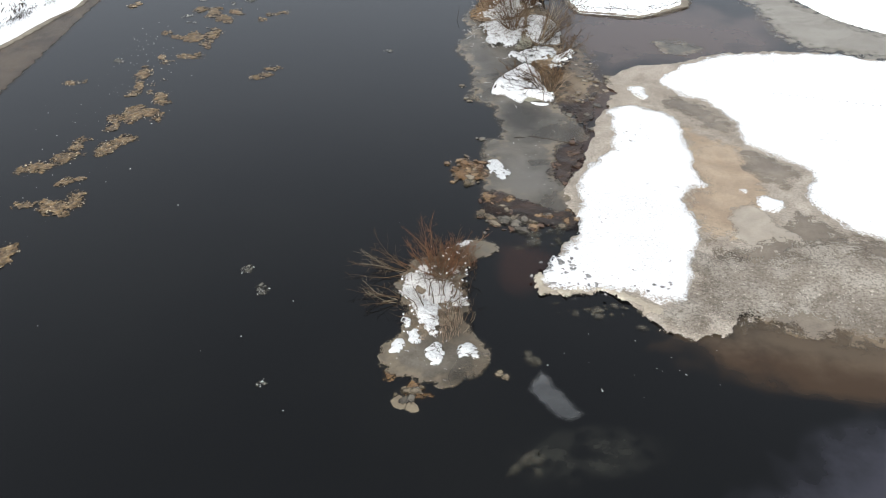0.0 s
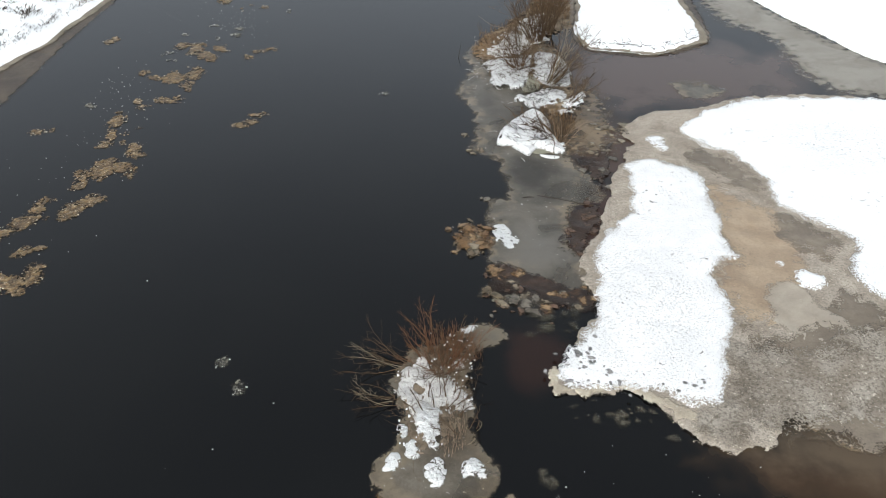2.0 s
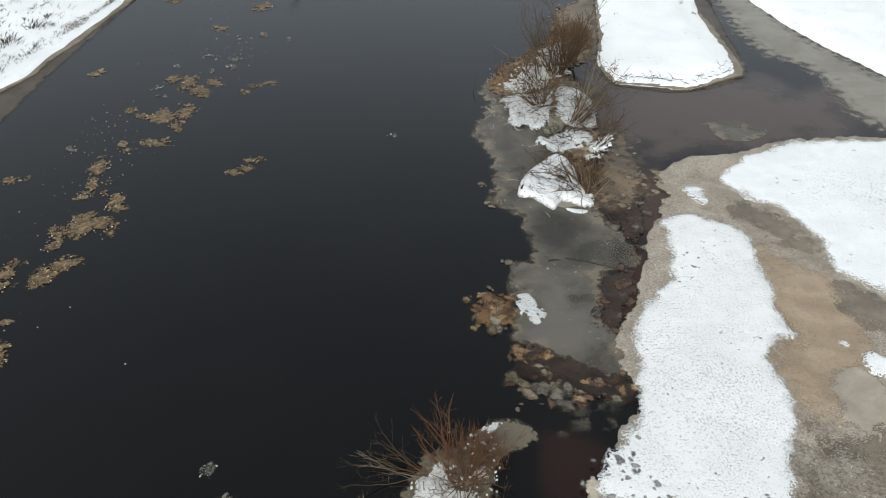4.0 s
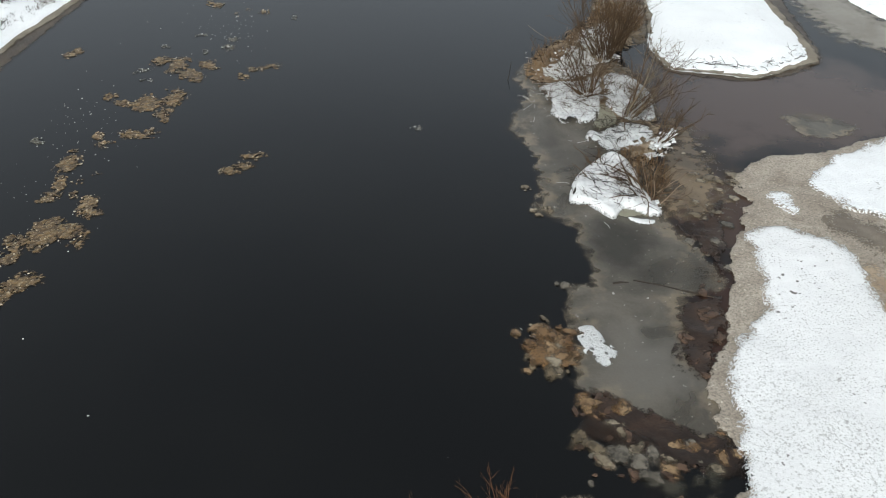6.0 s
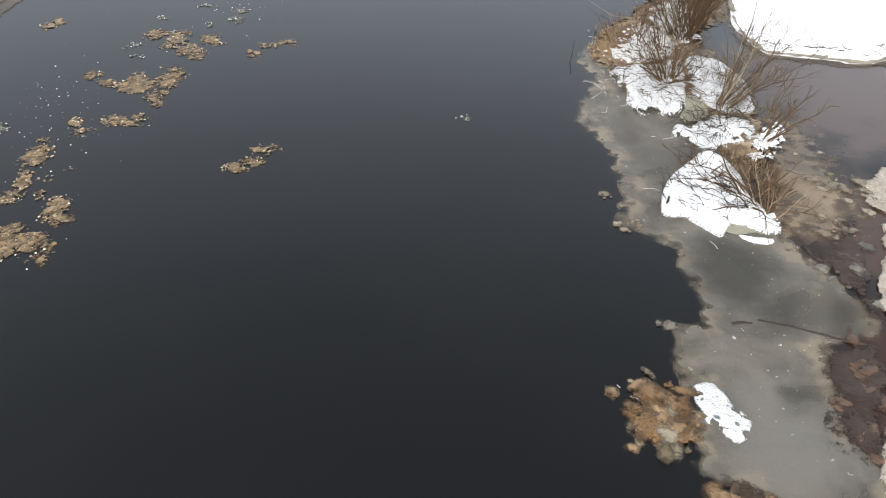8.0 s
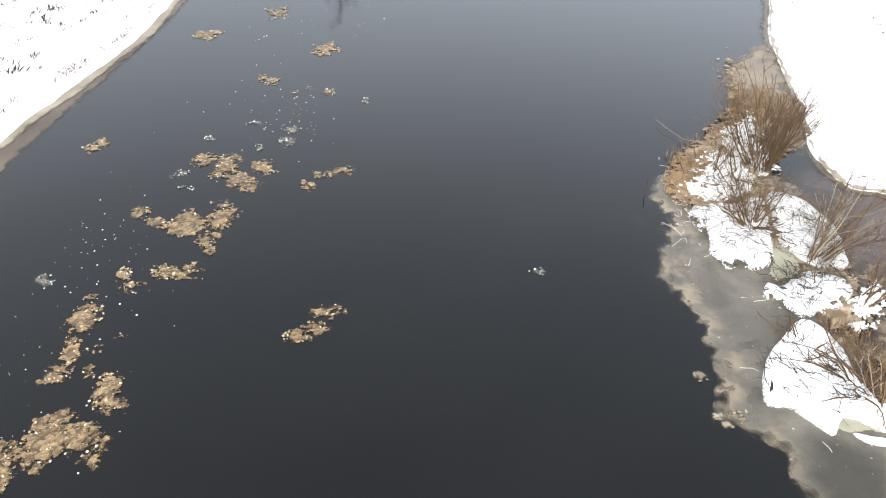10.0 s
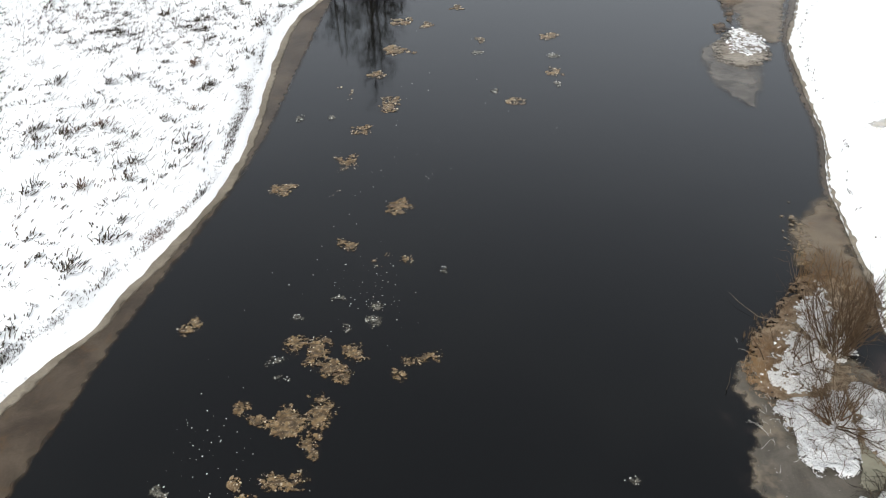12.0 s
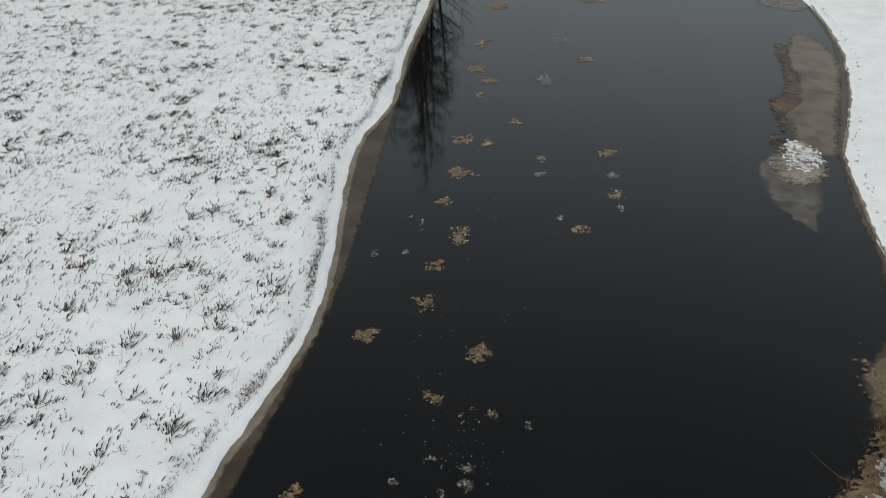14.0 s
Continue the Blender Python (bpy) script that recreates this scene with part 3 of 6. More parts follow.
LOW_AREAS = [
    ("silty_ice", TAN_SKIM, 0.5, "murky tan ice sunk below the shelf", [(11.6, 27.0), (13.4, 26.4), (16.0, 25.2), (18.5, 24.6), (26, 23.4), (27, 28), (22, 30.5), (17.5, 31.6), (14.6, 30.8), (12.8, 29.0)]),
    ("wet_ice", WET, 0.5, "dark wet ice at the shelf's margin", [(12.2, 28.0), (13.6, 26.9), (16.8, 26.0), (19.0, 25.6), (24, 25.4), (29, 27.6), (25, 31.4), (20, 32.6), (17.0, 33.2), (14.0, 32.6), (12.4, 30.6)]),
    ("speckled_ice", FRINGE, 0.7, "dirty grey speckled ice with frozen slush", [(11.2, 28.2), (12.6, 27.0), (14.2, 27.2), (16.5, 27.0), (19.2, 26.2), (22.0, 27.0), (21.6, 30.8), (17.8, 32.6), (15.0, 32.2), (12.6, 31.4)]),
]
SHELF_LINE = rounded(SHELF)


def ramp_up(n):
    """Slush that climbs from the water onto the shelf."""
    return lambda d, x, y: 0.02 + 0.01 * n + (0.125 * np.clip(inside(SHELF_LINE, x, y) / 1.8 + 1.05, 0, 1) if n else 0) + 0.012 * ripple(x, y, 0.7, 3, 4)


for n, (name, mat, jag, label, line) in enumerate(LOW_AREAS):
    tagged(sheet(name, line, mat, ramp_up(n), 0.12, jag, 140 + n), label, "ice", kind="structure")
for n, (name, mat, jag, label, line) in enumerate(SHELF_AREAS):
    tagged(sheet(name, line, mat, lambda d, x, y, n=n: 0.134 + 0.004 * n + 0.022 * ripple(x, y, 0.7, 3, 4), 0.08, jag, 40 + n, 0.07), label, "ice", kind="structure")

RIM = ice_material("cream_ice_rim", (0.52, 0.47, 0.375), (0.37, 0.32, 0.25), 0.35, 0.12, 0.5, 1.4, stain=(0.27, 0.22, 0.155), stained=0.5, fray=0.7, grainy=0.06)
tagged(sheet("ice_rim", [(4.15, 30.4), (4.15, 29.2), (5.3, 28.85), (6.4, 29.15), (7.2, 29.05), (8.2, 28.1), (8.8, 27.6), (9.5, 27.6), (9.0, 28.4), (8.0, 29.1), (7.0, 29.5), (5.4, 29.4), (4.5, 29.6), (4.5, 30.5)], RIM, crust(0.02, 0.012, 0.1, 9, 0.118), 0.06, 0.16, 211, 0.06, fringe=0.12),
       "cream ice rim along the front of the snow", "ice", kind="structure")

SNOW_FIELDS = [
    ("snow_field", SNOW_SPECKLED, 0.3, "speckled white snow field on the ice shelf",
     [(11.4, 46.1), (10.2, 45.9), (9.5, 45.3), (9.5, 43.4), (9.1, 41.4), (8.3, 40.3), (7.6, 39.4), (7.0, 38.0), (6.7, 36.6), (6.55, 35.2), (6.5, 33.7), (5.5, 32.3), (4.3, 30.6), (4.25, 29.3), (5.5, 29.1),
      (6.7, 29.2), (8.0, 28.9), (9.0, 28.2), (10.3, 28.2), (11.1, 29.7), (11.3, 31.2), (12.1, 32.5), (12.3, 34.3), (12.1, 35.5), (12.3, 36.9), (13.6, 37.3), (13.5, 38.5), (13.3, 39.4), (13.7, 40.9), (13.7, 43.6), (12.9, 45.4)]),
    ("snow_field", SNOW_FIELD, 0.4, "wide smooth white snow field on the ice shelf",
     [(13.6, 49.3), (14.4, 51.0), (15.8, 52.2), (20.5, 53.6), (25, 53.4), (29, 52.3), (37.5, 50), (37.5, 27), (30, 27), (24, 30), (20.9, 32.4), (19.4, 33.7), (18.4, 34.7), (18.0, 36.1), (19.0, 38.2), (19.0, 39.4),
      (17.7, 40.8), (16.5, 41.7), (16.5, 43.9), (15.7, 46.3), (14.2, 48.2)]),
    ("snow_patch", SNOW_FIELD, 0.3, "small snow patch on slushy ice", [(11.2, 48.3), (11.6, 48.9), (12.2, 48.4), (12.5, 47.4), (11.9, 47.1)]),
    ("snow_patch", SNOW_FIELD, 0.25, "small round snow patch on silty ice", [(15.5, 36.0), (16.1, 36.7), (16.8, 36.1), (16.6, 35.3), (15.8, 35.2)]),
    ("snow_patch", SNOW_FIELD, 0.2, "tiny snow patch on silty ice", [(15.1, 37.1), (15.4, 37.5), (15.6, 37.0), (15.3, 36.8)]),
]
for n, (name, mat, jag, label, line) in enumerate(SNOW_FIELDS):
    tagged(sheet(name, line, mat, crust(0.09, 0.014, 0.5, 60 + n, 0.14), 0.12, jag, 60 + n, 0.07, fringe=0.12), label, "snow", kind="structure")

# ---- thin ice round the islets ----
SKIM_MAIN = [(1.5, 60.3), (1.8, 58.2), (1.0, 55.4), (1.1, 54.0), (1.7, 52.0), (1.9, 49.3), (1.7, 47.4), (2.9, 46.4), (3.0, 44.8), (3.3, 42.9), (2.3, 42.4), (2.0, 41.1), (2.3, 40.0), (2.2, 37.9), (2.8, 37.0),
             (3.7, 36.1), (4.7, 35.4), (6.3, 34.5), (6.8, 36.0), (6.9, 37.6), (6.4, 38.4), (5.8, 39.2), (6.3, 40.4), (6.3, 41.6), (8.1, 42.4), (7.8, 44.6), (6.7, 46.4), (6.8, 47.2), (7.4, 49.0), (7.0, 52), (8.2, 57), (7, 62), (3, 62)]
tagged(sheet("skim_ice", SKIM_MAIN, SKIM, flat(0.014), 0.1, 0.25, 31, grow=0.25), "thin grey translucent ice sheet with frozen-in debris", "ice", kind="structure")
SKIM_EAST = [(6.6, 47.4), (8.0, 46.9), (9.2, 47.2), (9.9, 48.6), (10.1, 50.5), (10.4, 53.6), (9.6, 55.8), (8.3, 56.6), (7.6, 53), (6.4, 50.5)]
tagged(sheet("silty_ice", SKIM_EAST, TAN_SKIM, flat(0.018), 0.1, 0.4, 32, grow=0.3), "tan silty ice beside a snowy islet", "ice", kind="structure")
tagged(sheet("skim_ice", [(14.2, 55.5), (15.2, 56.0), (16.4, 55.6), (17.4, 54.6), (16.2, 53.8), (14.8, 53.9)], SKIM, flat(0.012), 0.1, 0.25, 33, grow=0.35), "thin grey ice patch on brown water", "ice", kind="structure")

# ---- islets ----


def islet(outline, label, soil, tall, seed):
    tagged(sheet("islet", outline, soil, crust(tall, tall * 0.35, 0.8, seed), 0.1, 0.25, seed), label, "islet", kind="structure")


def slabs(h, seed, base, broken=1.0):
    """Snow settled over grass and broken into tilted lumps with creases between."""
    def top(d, x, y):
        crease = np.clip(1 - np.abs(ripple(x, y, 0.9, 3, seed + 40)) / 0.2, 0, 1) + 0.6 * np.clip(1 - np.abs(ripple(x, y, 0.4, 2, seed + 50)) / 0.25, 0, 1)
        return base + h * (np.minimum(1, 0.5 + 0.5 * d / 0.25) + broken * 0.45 * ripple(x, y, 0.6, 4, seed) * np.minimum(1, d / 0.25) + 0.25 * ripple(x, y, 1.6, 2, seed + 3) * np.minimum(1, d / 0.4) - broken * 0.3 * crease * np.minimum(1, d / 0.1))
    return top


def snow_on(outline, label, base, seed, jag=0.15, mat=None, thick=0.1):
    plain = mat == SNOW_SLAB
    tagged(sheet("snow_patch", outline, mat or SNOW_CLEAN, slabs(thick, seed, base, 0.5 if plain else 1.0), 0.06, jag + (0.07 if plain else 0.08), seed, 0.01, 2), label, "snow")


SKIM_SOUTH = [(-2.65, 25.5), (-2.5, 24.6), (-1.8, 24.1), (-1.0, 23.8), (0.0, 23.45), (0.45, 23.45), (1.25, 24.0), (1.9, 24.9), (1.85, 25.8), (1.35, 26.4), (1.05, 27.6), (1.3, 28.4), (0.95, 29.9), (1.35, 31.3), (2.55, 32.0), (2.3, 33.0),
              (1.3, 33.2), (0.7, 32.7), (-0.1, 32.1), (-1.35, 31.5), (-1.9, 30.4), (-2.2, 29.5), (-1.8, 28.5), (-1.75, 27.0), (-2.45, 25.9)]
tagged(sheet("skim_ice", SKIM_SOUTH, COLLAR, crust(0.03, 0.006, 0.1, 71, 0.0), 0.06, 0.1, 71, grow=0.05), "grey-brown ice collar round a small islet", "ice", kind="structure")
for n, line in enumerate(([(-1.6, 23.3), (-1.25, 23.95), (-1.0, 23.7), (-0.4, 23.1), (-0.5, 22.9), (-1.5, 22.95)], [(-2.0, 22.8), (-1.7, 23.15), (-1.5, 22.9), (-1.45, 22.45), (-1.8, 22.5)], [(-1.4, 22.5), (-1.15, 22.75), (-0.95, 22.35), (-1.2, 22.25)],
                          [(-2.4, 24.6), (-2.1, 24.7), (-1.75, 24.3), (-1.95, 23.9), (-2.35, 23.9)])):
    tagged(sheet("ice_plate", line, (AMBER_CRUST, PLATE, PLATE, AMBER_CRUST)[n], flat(0.014), 0.05, 0.05, 270 + n, grow=0.06, steps=2), ("brown ice plate broken off the collar", "tan ice plate broken off the collar", "small grey ice plate broken off the collar", "brown ice plate beside the collar")[n], "ice plate")
islet([(-1.9, 30.3), (-2.0, 29.4), (-1.6, 28.3), (-1.5, 27.2), (-0.9, 26.3), (-0.1, 26.5), (0.5, 26.8), (0.7, 27.8), (1.2, 28.4), (0.9, 29.6), (0.9, 30.6), (1.4, 31.5), (0.8, 32.6), (-0.1, 32.0), (-1.2, 31.4)], "low brown islet with frozen grass", SOIL_DARK, 0.1, 72)
snow_on([(-1.3, 31.4), (-0.5, 31.3), (-0.1, 30.4), (0.4, 29.9), (1.0, 29.4), (1.3, 28.5), (0.95, 28.05), (0.0, 28.0), (-0.1, 26.7), (-0.4, 26.25), (-1.2, 26.55), (-1.35, 27.5), (-1.7, 28.3), (-2.15, 29.2), (-1.9, 30.15)],
        "crusty grey-white snow dusted over the willow islet", 0.08, 73, 0.3, SNOW_CRUST, 0.1)
snow_on([(-1.1, 28.2), (-0.8, 28.6), (-0.4, 28.4), (0.0, 28.4), (0.0, 27.2), (-0.1, 26.4), (-0.45, 26.2), (-1.1, 26.6), (-1.3, 27.2)], "streaky white snow strip on the willow islet", 0.12, 203, 0.3, SNOW_LUMPY, 0.12)
snow_on([(0.3, 30.3), (0.5, 30.9), (1.0, 31.0), (1.35, 31.7), (1.6, 31.4), (1.3, 31.0), (1.0, 30.5), (0.8, 30.1)], "ragged snow at the willow islet's rim", 0.1, 204, 0.12, SNOW_CRUST, 0.1)
snow_on([(0.7, 32.6), (0.95, 33.0), (1.5, 33.0), (1.4, 32.7), (1.0, 32.45)], "small white snow patch at the islet's end", 0.05, 205, 0.14, SNOW_LUMPY, 0.08)
snow_on([(-0.3, 26.5), (-0.1, 26.0), (0.15, 25.7), (0.2, 25.2), (0.0, 24.7), (-0.6, 24.75), (-0.85, 25.15), (-0.7, 25.7), (-0.4, 26.1)], "rounded snow patch on grey ice", 0.03, 74, 0.16, SNOW_LUMPY, 0.1)
snow_on([(0.57, 25.5), (0.75, 25.85), (1.1, 25.95), (1.45, 25.6), (1.45, 25.1), (1.15, 25.0), (0.9, 25.2), (0.6, 25.05)], "lumpy snow patch on grey ice", 0.03, 75, 0.14, SNOW_LUMPY, 0.08)
snow_on([(-2.25, 25.35), (-2.2, 25.75), (-1.9, 26.25), (-1.5, 26.1), (-1.5, 25.75), (-1.3, 25.5), (-1.5, 25.3), (-1.9, 25.35)], "broken snow patch on grey ice", 0.03, 76, 0.16, SNOW_LUMPY, 0.08)
snow_on([(-1.4, 26.3), (-1.25, 26.75), (-0.95, 26.65), (-0.95, 26.0), (-1.25, 26.0)], "crumbly snow patch beside the islet", 0.05, 206, 0.14, SNOW_LUMPY, 0.08)
snow_on([(-1.75, 26.95), (-1.7, 27.45), (-1.35, 27.3), (-1.4, 26.8)], "crumbly snow patch at the islet's rim", 0.05, 207, 0.14, SNOW_LUMPY, 0.08)

ISLET_NORTH = [(1.9, 61.0), (2.0, 59.4), (2.8, 58.3), (3.1, 56.4), (3.8, 55.4), (5.0, 55.6), (5.8, 54.6), (5.6, 52.8), (5.8, 51.0), (7.0, 51.2), (8.0, 52.6), (8.2, 54.6), (8.1, 57.5), (7.8, 59.6), (6.9, 60.6),
               (7.6, 62.8), (9.0, 64.4), (9.4, 66.8), (8.6, 68.6), (7.4, 68.6), (6.2, 68.0), (5.0, 66.0), (4.4, 64.8), (3.0, 63.5)]
tagged(sheet("silty_ice", [(10.3, 76.5), (11.0, 74.4), (10.6, 71.1), (10.3, 67.9), (9.8, 64.3), (8.2, 63.6), (6.6, 66.8), (6.4, 69.1), (6.9, 71.8), (8.2, 74.6)], FAR_TAN, flat(0.016), 0.1, 0.4, 34), "murky tan ice at the upstream end of an islet", "ice", kind="structure")
islet(ISLET_NORTH, "long brown islet with dry brush and willows", SOIL, 0.14, 81)
snow_on([(5.2, 52.0), (4.5, 51.3), (3.5, 49.9), (3.0, 48.6), (3.0, 47.9), (3.7, 47.8), (4.6, 46.8), (4.9, 47.1), (5.2, 47.5), (5.7, 47.3), (6.2, 47.0), (6.7, 47.1), (6.7, 47.5), (6.4, 48.4), (6.2, 49.5), (6.2, 50.6), (5.8, 51.7)],
        "smooth rounded snow mound at the islet's tip", 0.04, 82, 0.0, SNOW_SLAB, 0.26)
snow_on([(5.3, 46.95), (5.9, 46.8), (6.3, 46.75), (6.2, 46.55), (5.6, 46.6)], "thin broken snow slab on ice", 0.02, 83, 0.0, SNOW_SLAB, 0.06)
snow_on([(4.3, 53.3), (4.6, 53.9), (5.0, 53.7), (5.5, 54.2), (6.0, 54.7), (6.7, 54.8), (7.5, 54.3), (7.5, 53.6), (6.8, 52.7), (6.0, 52.3), (5.2, 52.0), (4.8, 52.8)], "white snow slab on the willow islet", 0.08, 84, 0.04, None, 0.2)
snow_on([(2.4, 58.3), (3.0, 58.9), (3.8, 59.2), (4.6, 59.3), (5.4, 59.8), (6.0, 59.6), (5.9, 58.6), (5.7, 57.2), (5.5, 56.5), (5.1, 55.4), (4.8, 54.9), (4.3, 54.8), (3.9, 55.0), (3.3, 54.6), (3.0, 55.9), (2.7, 57.4)], "white snow cover under a willow shrub", 0.11, 85, 0.1, thick=0.14)
snow_on([(5.9, 59.7), (6.3, 60.3), (6.9, 60.3), (7.7, 59.5), (8.3, 57.7), (8.0, 55.9), (7.8, 55.1), (6.8, 55.0), (6.2, 55.4), (5.75, 56.4), (5.7, 57.7)], "white snow cover between willow shrubs", 0.11, 86, 0.06, thick=0.15)
snow_on([(7.0, 52.7), (7.5, 53.5), (8.1, 54.0), (8.7, 54.0), (8.4, 53.0), (8.0, 52.1), (7.1, 51.4), (6.8, 51.7)], "ragged snow on a brushy hummock", 0.12, 87, 0.2, SNOW_BROKEN)
tagged(sheet("silty_ice", [(5.4, 56.6), (5.7, 56.5), (6.1, 55.3), (6.0, 54.8), (5.5, 54.2), (4.9, 54.2), (4.8, 54.7), (5.1, 55.3)], KHAKI, flat(0.17), 0.06, 0.05, 201), "pale khaki ice between snow slabs", "ice", kind="structure")
tagged(sheet("silty_ice", [(4.7, 47.3), (5.2, 47.8), (5.9, 47.6), (6.3, 47.1), (5.6, 47.0), (5.1, 46.9)], KHAKI, flat(0.05), 0.06, 0.05, 202), "pale khaki ice showing under a snow mound", "ice", kind="structure")
snow_on([(5.3, 66.0), (6.6, 67.3), (7.5, 67.5), (7.8, 65.0), (7.6, 62.9), (6.9, 61.3), (6.1, 60.6), (5.9, 61.8), (5.2, 62.8), (4.8, 64.4)], "patchy snow under a tall willow shrub", 0.12, 88, 0.35, SNOW_BROKEN)
snow_on([(2.6, 60.8), (3.2, 59.3), (4.6, 59.6), (6.2, 60.2), (6.0, 62.2), (4.9, 64.2), (4.0, 62.6)], "thin snow dusting on rusty brush", 0.11, 99, 0.45, SNOW_BROKEN)
snow_on([(2.3, 39.9), (2.9, 40.2), (3.4, 39.4), (3.6, 38.8), (3.1, 38.3), (2.6, 38.8)], "melting white snow patch on grey ice", 0.01, 89, 0.2, thick=0.06)
snow_on([(2.2, 41.0), (2.5, 41.2), (2.7, 40.8), (2.4, 40.6)], "tiny snow patch on grey ice", 0.01, 90, 0.12, thick=0.06)

# far islet upstream
tagged(sheet("skim_ice", [(7.8, 99.9), (7.3, 95.5), (7.8, 92.0), (9.4, 88.6), (10.6, 92), (12.0, 96.3), (13.2, 99.4), (13.4, 104), (12.0, 105.5), (10.0, 103)], FAR_SKIM, flat(0.02), 0.15, 0.3, 91, grow=0.2), "grey ice fan below a far islet", "ice", kind="structure")
islet([(8.6, 99.8), (9.0, 97.0), (10.6, 96.0), (12.6, 97.4), (13.6, 100), (13.6, 104), (12.2, 105.4), (10.2, 103)], "low muddy far islet with frozen debris", FRINGE, 0.12, 94)
snow_on([(9.2, 100.6), (10.4, 99.2), (12.4, 98.6), (13.9, 99.6), (13.4, 101.6), (13.2, 104.2), (11.6, 105.0), (10.0, 102.6)], "crinkled broken snow on a far islet", 0.1, 95, 0.9, SNOW_RUBBLE, 0.2)
tagged(sheet("silty_ice", [(12.4, 113), (12.4, 108), (12.0, 104), (13.2, 102), (15.4, 102.6), (18.2, 111.7), (22.4, 124.4), (22.8, 133), (20.6, 137), (17.6, 130), (15.2, 119.3)], FAR_TAN, flat(0.02), 0.15, 0.2, 92), "tan silty ice along the far bank", "ice", kind="structure")
tagged(sheet("skim_ice", [(19, 151.5), (21, 147), (24, 146), (27, 152), (26, 160), (21, 158)], FAR_SKIM, flat(0.02), 0.25, 0.5, 93), "grey ice tongue by the far bank", "ice", kind="structure")

# ---- willows ----


def willow(place, radius, tall, count, seed, label, bark, twig, lean=(0, 0), spread=0.8, twigs=7, fine=1.0, lift=0.06):
    """A leafless shrub: stems fan out from its foot, arch upwards and fork into thin twigs."""
    rng = random.Random(seed)
    shrub = tagged(new("willow_shrub"), label, "shrub")
    shrub.location = place
    for k in range(count):
        a, r = rng.uniform(0, 2 * math.pi), radius * math.sqrt(rng.random())
        foot = Vector((r * math.cos(a), r * math.sin(a) * 1.2, -0.08))
        a += rng.gauss(0, 0.5)
        out = spread * rng.uniform(0.1, 1.0) ** 0.8
        way = Vector((math.cos(a) * out + lean[0], math.sin(a) * out + lean[1], 1))
        high = tall * rng.uniform(0.5, 1.05)
        path = bent(rng, foot, way, high, 8, 0.12, lift)
        verts, faces, sprig_verts, sprig_faces = [], [], [], []
        tube(verts, faces, path, 0.036 * rng.uniform(0.6, 1.4) * fine, 0.009 * fine, 4)
        for _ in range(twigs):
            s = rng.uniform(0.22, 0.97) * 8
            i = min(int(s), 7)
            at = path[i].lerp(path[i + 1], s - i)
            along = (path[i + 1] - path[i]).normalized()
            side = Vector((rng.gauss(0, 1), rng.gauss(0, 1), rng.gauss(0, 0.5))).normalized()
            length = high * rng.uniform(0.16, 0.46) * (1.2 - 0.7 * s / 8)
            branch = bent(rng, at, along + side * rng.uniform(0.5, 1.1), length, 5, 0.16, 0.05)
            tube(sprig_verts, sprig_faces, branch, 0.015 * fine, 0.007 * fine, 3)
            for _ in range(2):
                j = rng.randrange(1, 5)
                side = Vector((rng.gauss(0, 1), rng.gauss(0, 1), rng.gauss(0, 0.6))).normalized()
                tube(sprig_verts, sprig_faces, bent(rng, branch[j], (branch[j + 1] - branch[j]).normalized() + side * 0.8, length * rng.uniform(0.25, 0.6), 3, 0.16, 0.03), 0.008 * fine, 0.004 * fine, 3)
        stem = new("stem", mesh_of("stem", verts, faces, bark if rng.random() < 0.7 else twig))
        stem.parent = shrub
        sprig = new("twigs", mesh_of("twigs", sprig_verts, sprig_faces, stem.data.materials[0]))
        sprig.parent = stem
    return shrub


willow((0.0, 30.3, 0.12), 0.25, 2.7, 26, 1, "low red-brown leafless willow shrub on a snowy islet", TWIG_RED, TWIG, (-0.1, 0.3), 2.0, 8, 0.55)
willow((-0.5, 31.2, 0.12), 0.5, 2.1, 16, 51, "fine red-brown willow shoots behind the snow", TWIG_RED, TWIG_RED, (-0.3, 0.35), 1.4, 9, 0.42)
willow((-1.6, 30.6, 0.12), 0.3, 3.0, 11, 2, "bare willow branches sprawling over the water", TWIG, TWIG_PALE, (-3.4, 0.2), 1.6, 7, 0.45, 0.03)
willow((-1.9, 28.7, 0.10), 0.25, 2.6, 10, 3, "bare dark branches leaning over the water", TWIG, TWIG_PALE, (-3.4, -0.9), 1.8, 6, 0.45, 0.0)
willow((-0.2, 28.2, 0.15), 0.9, 1.5, 14, 16, "thin bare twigs poking out of snow", TWIG, TWIG, (0.1, -0.2), 1.6, 4, 0.75)
willow((0.7, 27.2, 0.05), 0.5, 1.2, 8, 17, "thin bare twigs standing in ice", TWIG, TWIG_PALE, (0.4, -0.4), 1.2, 4, 0.5)
willow((6.4, 62.3, 0.15), 0.5, 4.9, 50, 4, "tall brown leafless willow shrub on a snowy islet", TWIG, TWIG, (-0.25, -0.05), 0.72, 8, 0.75)
willow((5.0, 61.0, 0.15), 0.6, 3.2, 9, 21, "bare willow stems at the islet's brushy edge", TWIG, TWIG_PALE, (-0.35, 0.05), 0.9, 6, 0.7)
willow((7.3, 63.4, 0.15), 0.4, 4.4, 20, 9, "brown leafless willow shrub leaning over the water", TWIG, TWIG, (0.12, 0.1), 0.5, 8, 0.8)
willow((4.9, 57.6, 0.2), 0.25, 3.0, 24, 14, "bushy red-brown willow spreading over snow", TWIG, TWIG, (0.0, 0.1), 1.6, 7, 0.75)
willow((6.7, 55.5, 0.2), 0.3, 4.6, 22, 5, "brown leafless willow leaning far over the water", TWIG, TWIG_PALE, (0.9, 0.35), 0.6, 8, 0.8)
